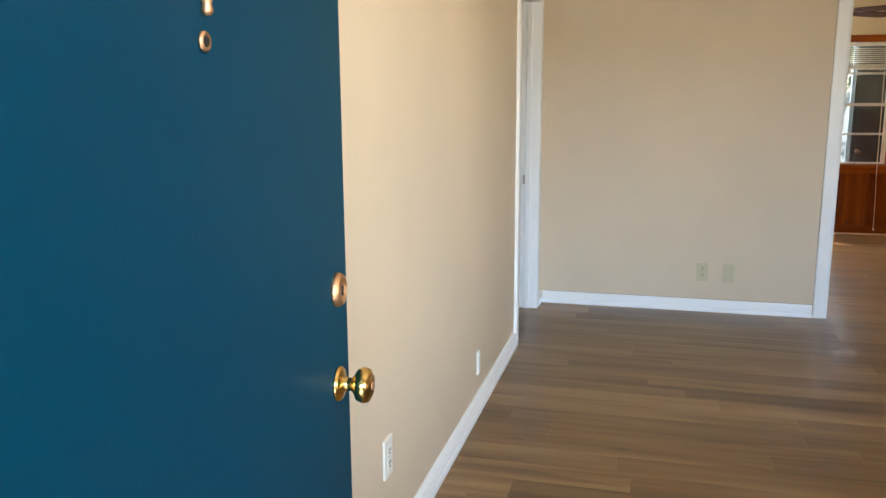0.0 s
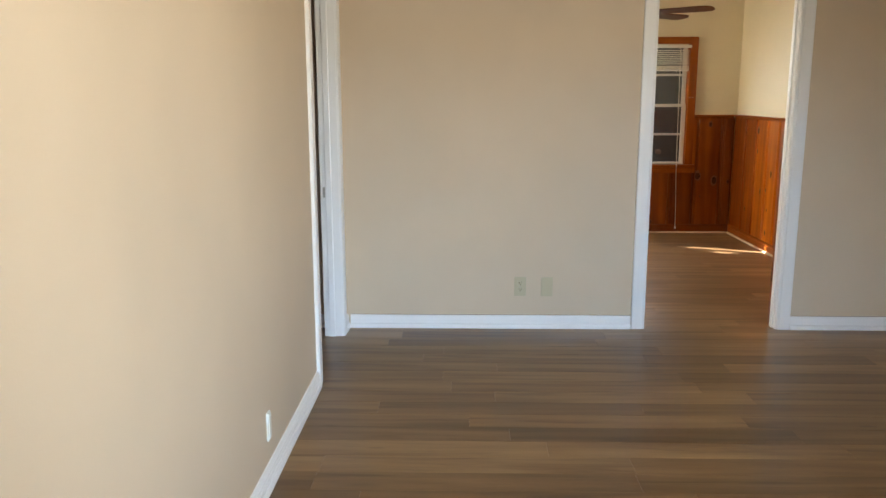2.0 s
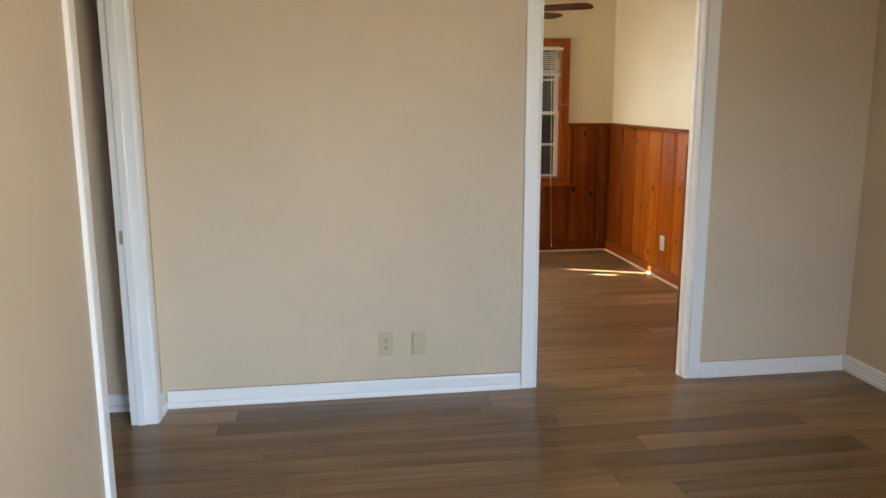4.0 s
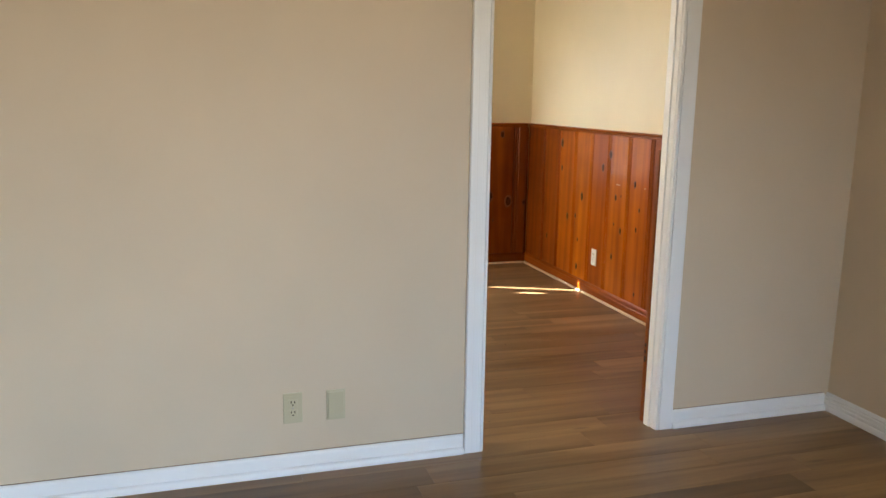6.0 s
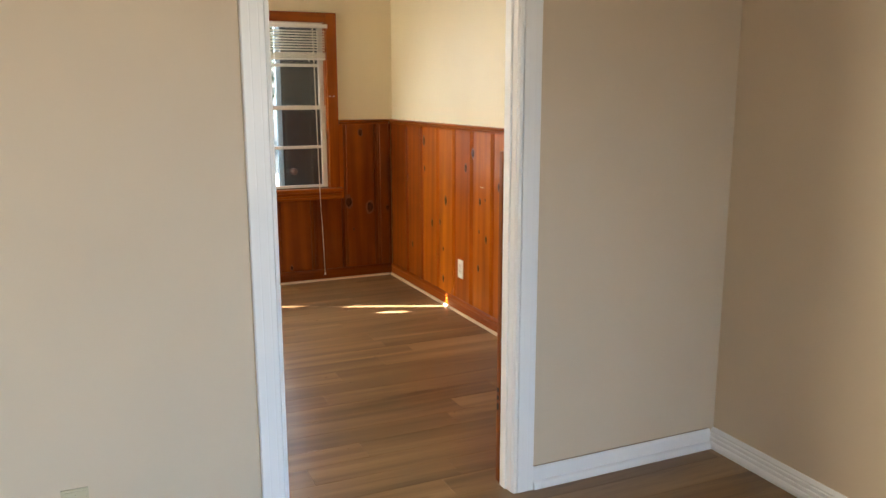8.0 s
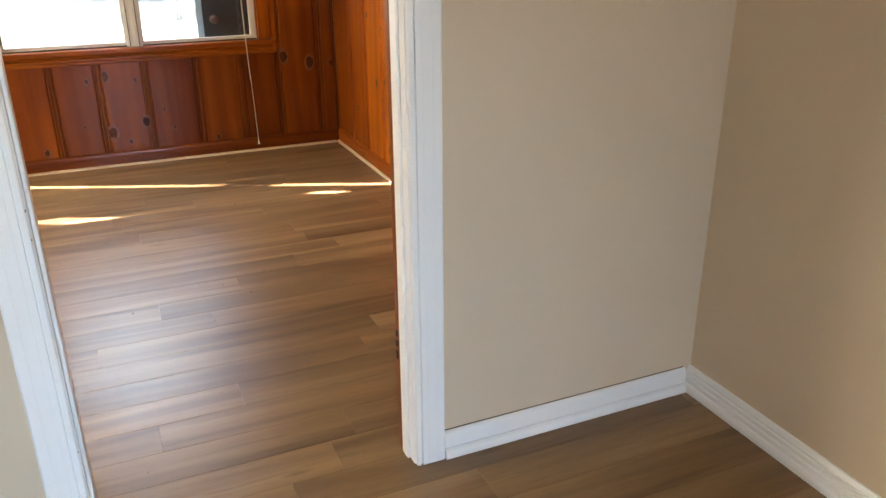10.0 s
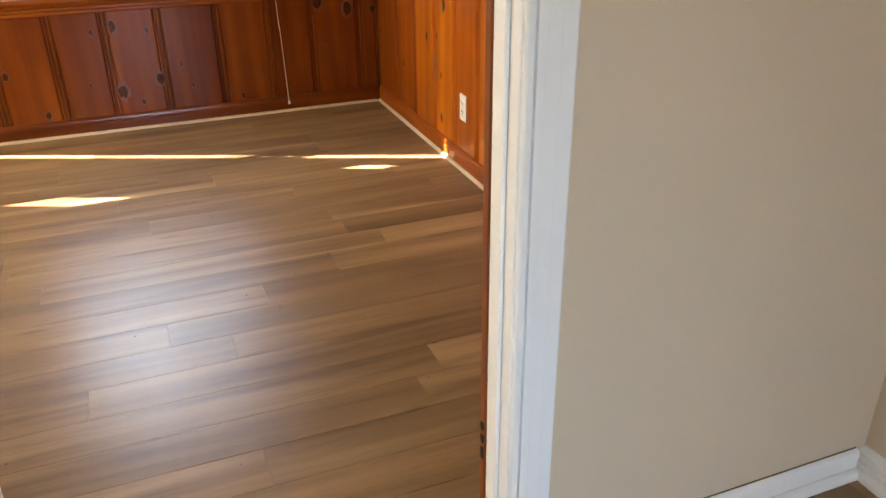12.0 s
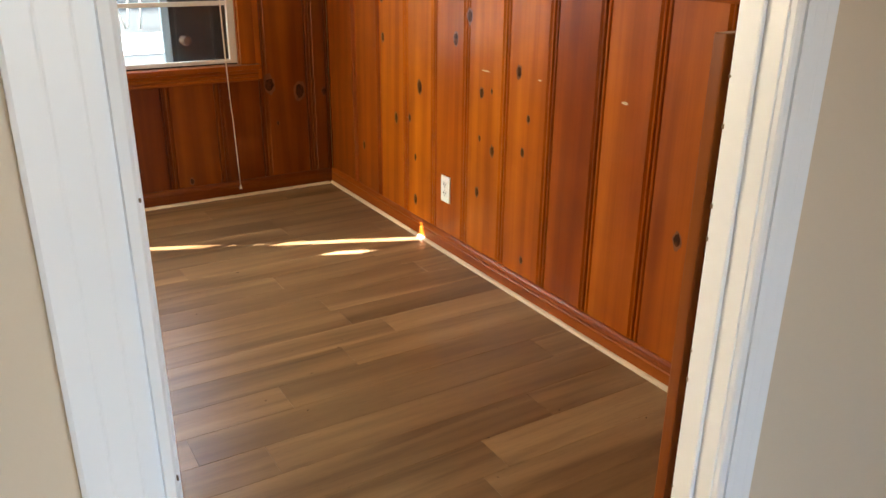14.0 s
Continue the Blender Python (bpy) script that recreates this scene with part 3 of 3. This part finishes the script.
def sash(x0, x1, z0, z1, y, bar):
    """A glazed sash with a bar across it."""
    sl, sr = (0.038, 0.012) if x0 < 1.2 else (0.012, 0.038)
    frame_ob = part("sash", boxes((x0, y, z0, x0 + sl, y + 0.030, z1), (x1 - sr, y, z0, x1, y + 0.030, z1), (x0 + sl, y, z0, x1 - sr, y + 0.030, z0 + 0.026), (x0 + sl, y, z1 - 0.030, x1 - sr, y + 0.030, z1), bevel=0.002), SASH, win)
    part("glazing_bar", boxes((x0 + sl, y + 0.004, bar - 0.011, x1 - sr, y + 0.026, bar + 0.011), bevel=0.002), SASH, frame_ob)
    for a, b in ((z0 + 0.026, bar - 0.011), (bar + 0.011, z1 - 0.030)):
        pane = part("pane", boxes((x0 + sl, y + 0.013, a, x1 - sr, y + 0.017, b)), GLASS, frame_ob)
        pane.visible_shadow = False


for x0, x1 in ((W0 + 0.006, MULL[0]), (MULL[1], W1 - 0.006)):
    sash(x0, x1, WZ0, 1.330, DY1 + 0.020, 1.022)
    sash(x0, x1, 1.300, WZ1, DY1 + 0.052, 1.622)
part("catch", boxes((W1 + 0.010, DY1 - 0.036, 1.392, W1 + 0.018, DY1 - 0.026, 1.402), (W1 + 0.040, DY1 - 0.036, 1.392, W1 + 0.048, DY1 - 0.026, 1.402)), STEEL, win, "two tiny steel screw hooks")

# raised blind
blind = empty("window_blind", "raised cream mini-blind gathered under its headrail", "blind")
bx0, bx1 = MULL[1] - 0.02, W1 - 0.012
part("headrail", boxes((bx0, DY1 - 0.040, 1.885, bx1 + 0.02, DY1 - 0.006, 1.912), bevel=0.003), WHITE_PLASTIC, blind)
for k in range(8):
    z = 1.862 - k * 0.0190
    part("slat", prism([(0.0, 0.0), (0.0010, -0.0004), (0.0080, 0.0060), (0.0125, 0.0095), (0.0123, 0.0102), (0.0076, 0.0068)], (bx0 + 0.01, DY1 - 0.028, z - 0.0050), (0, 1, 0), (0, 0, 1), (1, 0, 0), bx1 - bx0 - 0.01), SLAT, blind)
for k in range(6):
    part("slat", boxes((bx0 + 0.01, DY1 - 0.036 + 0.001 * (k % 2), 1.674 + 0.0066 * k, bx1, DY1 - 0.011, 1.6785 + 0.0066 * k)), SLAT, blind)
part("bottom_rail", boxes((bx0 + 0.01, DY1 - 0.038, 1.658, bx1, DY1 - 0.009, 1.671), bevel=0.002), WHITE_PLASTIC, blind)


def tube(points, radius, steps=6):
    bm = bmesh.new()
    rings = []
    for i, p in enumerate(points):
        p = Vector(p)
        a, b = Vector(points[max(i - 1, 0)]), Vector(points[min(i + 1, len(points) - 1)])
        d = (b - a).normalized()
        u = d.orthogonal().normalized()
        w = d.cross(u)
        r = radius[i] if isinstance(radius, (list, tuple)) else radius
        rings.append([bm.verts.new(p + (u * math.cos(2 * math.pi * k / steps) + w * math.sin(2 * math.pi * k / steps)) * r) for k in range(steps)])
    for a, b in zip(rings, rings[1:]):
        for k in range(steps):
            bm.faces.new((a[k], a[(k + 1) % steps], b[(k + 1) % steps], b[k]))
    bm.faces.new(rings[0][::-1])
    bm.faces.new(rings[-1])
    bmesh.ops.recalc_face_normals(bm, faces=bm.faces)
    for f in bm.faces:
        f.smooth = True
    return bm


CORD_X = 2.165
part("cord", tube([(CORD_X, DY1 - 0.062, 1.89), (CORD_X + 0.008, DY1 - 0.064, 1.3), (CORD_X + 0.016, DY1 - 0.064, 0.75), (CORD_X + 0.020, DY1 - 0.064, 0.55), (CORD_X + 0.026, DY1 - 0.062, 0.45), (CORD_X + 0.030, DY1 - 0.064, 0.30), (CORD_X + 0.036, DY1 - 0.064, 0.075)], 0.0022), CORD, blind)
part("cord", tube([(CORD_X - 0.004, DY1 - 0.060, 1.89), (CORD_X + 0.005, DY1 - 0.066, 1.3), (CORD_X + 0.012, DY1 - 0.066, 0.75), (CORD_X + 0.022, DY1 - 0.066, 0.47)], 0.0018), CORD, blind)
part("cord_tassel", lathe([(0.003, 0.022), (0.005, 0.016), (0.008, 0.0)], pose(CORD_X + 0.037, DY1 - 0.064, 0.052), 12), WHITE_PLASTIC, blind, "small white plastic tassel")
part("tilt_knob", lathe([(0.003, 0.012), (0.005, 0.008), (0.004, 0.0)], pose(CORD_X - 0.03, DY1 - 0.045, 1.645), 10), WHITE_PLASTIC, blind)

# drawn shade in the den's side window
side_window = empty("window_2", "side window closed by a drawn cream shade", "window", "structure")
part("shade", boxes((DX0 - 0.132, 7.15, 0.72, DX0 - 0.122, 8.75, 2.18)), SLAT, side_window)

# dark outer door folded back against the outside of the window
outer = empty("outer_door", "charcoal painted outer door swung back beside the window", "door")
part("leaf", boxes((1.965, DY1 + 0.135, -0.12, 2.76, DY1 + 0.172, 1.96), bevel=0.003), DARK_DOOR, outer)
part("stile", boxes((2.185, DY1 + 0.128, -0.10, 2.205, DY1 + 0.1345, 1.94), bevel=0.002), DARK_DOOR, outer)
KNOB = [(0.030, 0.0), (0.031, 0.004), (0.026, 0.010), (0.013, 0.013), (0.011, 0.030), (0.016, 0.036), (0.027, 0.044), (0.031, 0.056), (0.028, 0.068), (0.018, 0.074), (0.006, 0.075)]
part("knob", lathe([(r * 0.85, h * 0.75) for r, h in KNOB], pose(2.028, DY1 + 0.135, 0.836, 90, 0, 0)), BRONZE, outer, "dark shiny metal knob")
part("edge_strip", boxes((1.925, DY1 + 0.137, -0.12, 1.963, DY1 + 0.170, 1.96), bevel=0.003), DOOR_EDGE, outer, "pale blue-grey door edge")

# ---------------------------------------------------------------- plates
def screws(parent, where, mat=None):
    for m in where:
        part("screw", lathe([(0.0035, 0.0), (0.0033, 0.0010), (0.002, 0.0016)], m, 10), mat or STEEL, parent)


def outlet(m, mat, label, duplex=True, blank=False, half=(0.036, 0.060)):
    """A wall plate; its local z looks out of the wall and its y points up."""
    name, cat = ("blank_plate", "wall plate") if blank else ("wall_outlet", "outlet")
    ob = empty(name, label, cat)
    ob.matrix_world = m
    part("plate", boxes((-half[0], -half[1], 0.0, half[0], half[1], 0.0075), bevel=0.0022), mat, ob)
    if duplex:
        for y in (-0.020, 0.020):
            bm = boxes((-0.017, y - 0.0145, 0.0065, 0.017, y + 0.0145, 0.0100), bevel=0.002)
            face = part("socket", bm, mat, ob)
            for x, h in ((-0.0065, 0.0045), (0.0065, 0.0038)):
                part("slot", boxes((x - 0.0018, y + 0.0005, 0.0080, x + 0.0018, y + 0.001 + 2 * h, 0.0106)), DARK, face)
            part("slot", lathe([(0.0032, 0.0080), (0.0032, 0.0106)], pose(0, y - 0.007, 0), 10), DARK, face)
        screws(ob, [pose(0, 0, 0.0072)])
    elif blank:
        part("face", boxes((-half[0] + 0.006, -half[1] + 0.006, 0.0065, half[0] - 0.006, half[1] - 0.006, 0.0115), bevel=0.0025), mat, ob)
        screws(ob, [pose(0, -0.042, 0.0110), pose(0, 0.042, 0.0110)], mat)
    return ob


FACE_FAR, FACE_LEFT, FACE_RIGHT = (90, 0, 0), (90, 0, 90), (90, 0, -90)
outlet(pose(0.335, YB, 0.265, *FACE_FAR), IVORY, "ivory duplex outlet above the baseboard")
outlet(pose(0.499, YB, 0.263, *FACE_FAR), IVORY, "blank ivory cover plate beside the outlet", False, True)
outlet(pose(XL, 2.43, 0.352, *FACE_LEFT), WHITE_PLASTIC, "white duplex outlet low on the beige wall")
outlet(pose(XL, 3.70, 0.222, *FACE_LEFT), WHITE_PLASTIC, "narrow white plate just above the baseboard", False, True, (0.020, 0.054))
outlet(pose(DX1 - 0.018, 7.955, 0.294, *FACE_RIGHT), WHITE_PLASTIC, "white outlet on a pine board")

# ---------------------------------------------------------------- entry door
entry = empty("entry_door", "deep blue painted entry door standing wide open", "door")
HINGE, LATCH = Vector((-0.441, 0.700, 0.0)), Vector((-0.522, 1.606, 0.0))
along = (LATCH - HINGE).normalized()
entry.matrix_world = Matrix.Translation(HINGE) @ Matrix.Rotation(math.atan2(along.y, along.x), 4, "Z")
DW = (LATCH - HINGE).length
# local: x along the leaf from the hinge, -y its outer face
part("leaf", boxes((0.0, 0.0, 0.012, DW, 0.044, 2.03), bevel=0.003), DOOR_BLUE, entry)
part("knob", lathe([(q, h * 0.80) for q, h in KNOB], pose(DW - 0.066, 0, 0.922, 90, 0, 0), 36), BRASS, entry, "polished brass round knob")
part("keyhole", lathe([(0.007, 0.0590), (0.007, 0.0610), (0.002, 0.0610)], pose(DW - 0.066, 0, 0.922, 90, 0, 0), 12), COPPER, entry)
part("deadbolt", lathe([(0.029, 0.0), (0.029, 0.005), (0.025, 0.012), (0.019, 0.013), (0.019, 0.010), (0.004, 0.010)], pose(DW - 0.062, 0, 1.084, 90, 0, 0), 30), COPPER, entry, "worn brass deadbolt lock face")
part("key_slot", boxes((DW - 0.0632, -0.0128, 1.075, DW - 0.0608, -0.0098, 1.093)), DARK, entry)
part("peephole", lathe([(0.011, 0.0), (0.0115, 0.003), (0.009, 0.006), (0.0065, 0.0045), (0.003, 0.0045)], pose(0.417, 0, 1.454, 90, 0, 0), 24), COPPER, entry, "small brass door viewer")
part("lens", lathe([(0.0062, 0.0046), (0.005, 0.0058), (0.002, 0.0064)], pose(0.417, 0, 1.454, 90, 0, 0), 14), DARK, entry)
part("knocker", lathe([(0.003, -0.002), (0.0058, 0.001), (0.0062, 0.005), (0.0048, 0.0085), (0.0050, 0.010), (0.0064, 0.014), (0.0060, 0.018), (0.0045, 0.0205), (0.0060, 0.026), (0.0090, 0.046), (0.0075, 0.075), (0.003, 0.080)], pose(0.418, -0.007, 1.482), 18), COPPER, entry, "small brass door knocker")
for z in (0.25, 1.02, 1.80):
    part("hinge", lathe([(0.006, 0.0), (0.006, 0.09)], pose(-0.006, 0.046, z), 10), STEEL, entry)
frame_1 = empty("door_3", "white painted frame of the entry doorway", "door frame", "structure")
for x0, x1 in ((-0.485, -0.449), (0.479, 0.505)):
    part("jamb", boxes((x0, YF - 0.15, 0, x1, YF + 0.004, 2.06), bevel=0.002), TRIM, frame_1)
part("head_jamb", boxes((-0.449, YF - 0.15, 2.036, 0.479, YF + 0.004, 2.06)), TRIM, frame_1)
part("threshold", boxes((-0.449, YF - 0.16, -0.010, 0.479, YF + 0.01, 0.010), bevel=0.003), STEEL, frame_1, "worn metal threshold")

# ---------------------------------------------------------------- ceiling fan
fan = empty("ceiling_fan", "bronze ceiling fan with dark wooden blades", "ceiling fan")
FX, FY = 1.40, 7.90
part("canopy", lathe([(0.02, -0.055), (0.055, -0.035), (0.068, 0.0)], pose(FX, FY, CEIL)), BRONZE, fan)
part("downrod", lathe([(0.012, -0.13), (0.012, 0.0)], pose(FX, FY, CEIL - 0.05), 14), BRONZE, fan)
part("motor", lathe([(0.04, -0.10), (0.10, -0.085), (0.118, -0.045), (0.10, -0.01), (0.045, 0.0)], pose(FX, FY, CEIL - 0.13)), BRONZE, fan)
part("switch_housing", lathe([(0.035, -0.06), (0.05, -0.045), (0.05, 0.0)], pose(FX, FY, CEIL - 0.23), 24), BRONZE, fan)
part("light_shade", lathe([(0.025, -0.075), (0.055, -0.06), (0.068, -0.02), (0.055, 0.0)], pose(FX, FY, CEIL - 0.285), 24), FROST, fan, "frosted white glass bowl shade")
part("pull_chain", tube([(FX + 0.05, FY, CEIL - 0.27), (FX + 0.055, FY, CEIL - 0.42)], 0.0016), STEEL, fan)
for k in range(5):
    m = Matrix.Translation((FX, FY, CEIL - 0.296)) @ Matrix.Rotation(radians(-36 + 72 * k), 4, "Z") @ Matrix.Rotation(radians(-11), 4, "X")
    bm = bmesh.new()
    outline = [(0.20, -0.055), (0.60, -0.070), (0.655, -0.062), (0.685, -0.035), (0.69, 0.0), (0.685, 0.035), (0.655, 0.062), (0.60, 0.070), (0.20, 0.055)]
    top = [bm.verts.new(m @ Vector((x, y, 0.004))) for x, y in outline]
    low = [bm.verts.new(m @ Vector((x, y, -0.004))) for x, y in outline]
    bm.faces.new(top)
    bm.faces.new(low[::-1])
    for i in range(len(outline)):
        j = (i + 1) % len(outline)
        bm.faces.new((low[i], low[j], top[j], top[i]))
    blade = part("blade", bm, BLADE, fan)
    bm = boxes((0.09, -0.016, -0.012, 0.26, 0.016, -0.0045), bevel=0.003)
    bm.transform(m)
    part("blade_bracket", bm, BRONZE, blade)

# ---------------------------------------------------------------- outside
g = bmesh.new()
bmesh.ops.create_grid(g, x_segments=40, y_segments=40, size=300)
for v in g.verts:
    v.co.z = -0.22 + (0.0 if v.co.length < 60 else 0.4 * noise.noise(v.co * 0.02))
thing("ground", g, GROUND, "pale sunlit yard with dry grass", "ground", "structure")
thing("road", boxes((-60, 16.9, -0.35, 80, 19.6, -0.20)), CONCRETE, "pale sunlit concrete road beyond the yard", "road", "structure")
thing("pavement_porch", boxes((-2.0, -3.0, -0.219, 3.2, YF - 0.15, -0.02), bevel=0.01), CONCRETE, "pale concrete porch slab", "porch", "structure")
# unseen slab added to hold back sky light coming in at the entry
thing("roof_porch", boxes((-2.1, -3.2, 2.24, 0.93, YF - 0.155, 2.36)), PLASTER, "plain unseen slab over the entry that cuts sky light", "roof", "structure")
# unseen fin, added to keep direct sun out of the back window
thing("wall_screen", boxes((0.47, DY1 + 0.10, -0.2, 0.54, DY1 + 0.95, 3.4)), PLASTER, "plain unseen fin wall blocking sun from the back window", "wall", "structure")
# its unseen front overhang reaches far out to cut high sky light
thing("roof", boxes((-2.1, YF - 1.7, CEIL + 0.12, XR + 0.12, DY1 + 0.10, CEIL + 0.20)), PLASTER, "plain flat roof slab", "roof", "structure")


def tree(x, y, height, spread, seed, leafy):
    """A tapered trunk with forking limbs and, if leafy, a loose crown of small leaves."""
    rnd = random.Random(seed)
    ob = empty("tree" if leafy else "bare_shrub", "grey-green leafy tree in the bright yard" if leafy else "pale bare branching shrub in the bright yard", "tree" if leafy else "shrub", group="trees beyond the road" if leafy else "bare shrubs by the road")
    ob.matrix_world = pose(x, y, -0.25)
    tips = []

    def limb(p, d, length, r, depth, parent, name):
        pts, rad = [p], [r]
        for k in range(4):
            d = (d + Vector((rnd.uniform(-1, 1), rnd.uniform(-1, 1), rnd.uniform(-0.4, 0.7))) * 0.16).normalized()
            p = p + d * length / 4
            pts.append(p)
            rad.append(r * (1 - 0.15 * (k + 1)))
        me = part(name, tube(pts, rad, 6), BARK, parent)
        tips.extend(pts[2:])
        if depth:
            for k in range(3):
                q = pts[rnd.choice((2, 3, 4))]
                side = Vector((rnd.uniform(-1, 1), rnd.uniform(-1, 1), rnd.uniform(0.1, 0.9))).normalized()
                limb(q, (d * 0.6 + side * 0.8).normalized(), length * rnd.uniform(0.55, 0.8), rad[-1] * 0.75, depth - 1, ob, "limb")

    if leafy:
        limb(Vector((0, 0, 0)), Vector((0, 0, 1)), height * 0.45, height * 0.028, 3, ob, "trunk")
    else:
        for k in range(3):
            lean = Vector((rnd.uniform(-0.5, 0.5), rnd.uniform(-0.5, 0.5), 1.0)).normalized()
            limb(Vector((rnd.uniform(-0.2, 0.2), rnd.uniform(-0.2, 0.2), 0)), lean, height * 0.42, height * 0.0055, 3, ob, "trunk")
    if leafy:
        bm = bmesh.new()
        for p in tips:
            for k in range(34):
                c = p + Vector((rnd.gauss(0, spread), rnd.gauss(0, spread), rnd.gauss(0, spread * 0.8)))
                s = rnd.uniform(0.07, 0.16)
                q = Euler((rnd.uniform(0, 6), rnd.uniform(0, 6), rnd.uniform(0, 6))).to_matrix()
                bm.faces.new([bm.verts.new(c + q @ Vector(w) * s) for w in ((-1, 0, 0), (0, -0.5, 0.1), (1, 0, 0), (0, 0.5, 0.1))])
        part("crown", bm, LEAF, ob)


tree(3.05, 20.2, 3.4, 0.35, 3, False)
tree(3.75, 20.8, 3.8, 0.35, 4, False)
for k, (x, y, h) in enumerate(((-3.5, 30, 6.5), (1.5, 33, 7.5), (6.0, 31, 6.8), (10.5, 34, 7.5), (15.0, 32, 7.0))):
    tree(x, y, h, 0.55, 20 + k, True)

# crumbs left on the den floor
rnd = random.Random(31)
bm = bmesh.new()
for k in range(46):
    cx, cy, r = rnd.uniform(0.5, 2.6), rnd.uniform(5.95, 8.6), rnd.uniform(0.0012, 0.0030)
    bmesh.ops.create_icosphere(bm, subdivisions=1, radius=r, matrix=Matrix.Translation((cx, cy, r * 0.6)) @ Matrix.Diagonal((rnd.uniform(0.7, 1.8), 1.0, 0.6, 1.0)))
thing("floor_crumbs", bm, DARK, "tiny dark crumbs scattered on the plank floor", "crumbs", "stuff")

# ---------------------------------------------------------------- floor planks
PITCH, LONG, Y0 = 0.1423, 1.22, 6.20
ENDS = {0: 1.54, -1: 1.28, 2: 2.087, 3: 1.13, 4: 1.543, 5: 1.36, 6: 1.688, 7: 1.97, 8: 2.195, 12: 1.97, -3: 1.725, -4: 1.58, -13: -0.41, -14: 0.01, -15: 0.183, -16: 0.328, -18: 0.64, -9: 0.163}
thing("subfloor", boxes((-2.1, YF, -0.10, DX1 + 0.1, DY1 + 0.08, -0.0075)), UNDERLAY, "dark underlay below the floor planks", "subfloor", "structure")
floors = {"living": empty("floor_living", "warm brown oak-look plank floor", "floor", "structure"), "den": empty("floor_den", "warm brown oak-look plank floor", "floor", "structure")}
plank_meshes = {}


def plank(x0, x1, y0, y1, parent):
    length, width = round(x1 - x0, 3), round(y1 - y0, 4)
    if length < 0.02:
        return
    key = (length, width)
    if key not in plank_meshes:
        bm = bmesh.new()
        g, c, t = 0.0002, 0.0007, -0.007
        low = [(g, g), (length - g, g), (length - g, width - g), (g, width - g)]
        top = [(g + c, g + c), (length - g - c, g + c), (length - g - c, width - g - c), (g + c, width - g - c)]
        rings = [[bm.verts.new((x, y, z)) for x, y in ring] for ring, z in ((low, t), (low, -0.0006), (top, 0.0))]
        for a, b in zip(rings, rings[1:]):
            for k in range(4):
                bm.faces.new((a[k], a[(k + 1) % 4], b[(k + 1) % 4], b[k]))
        bm.faces.new(rings[2])
        plank_meshes[key] = mesh_of("plank", bm, PLANK)
    ob = new("plank", plank_meshes[key])
    ob.parent = parent
    ob.location = (x0, y0, 0.0)


for k in range(math.floor((YF - Y0) / PITCH), math.ceil((DY1 - Y0) / PITCH)):
    y0, y1 = max(YF, Y0 + k * PITCH), min(DY1, Y0 + (k + 1) * PITCH)
    rnd = random.Random(k + 500)
    end = ENDS.get(k, rnd.uniform(0, LONG))
    room = "den" if k >= -3 else "living"
    left = DX0 if room == "den" else (-1.98 if y0 > 3.5 else XL)
    right = DX1 if room == "den" else XR
    x = end - math.ceil((end - left) / LONG) * LONG
    while x < right:
        plank(max(left, x), min(right, x + LONG), y0, y1, floors[room])
        x += LONG
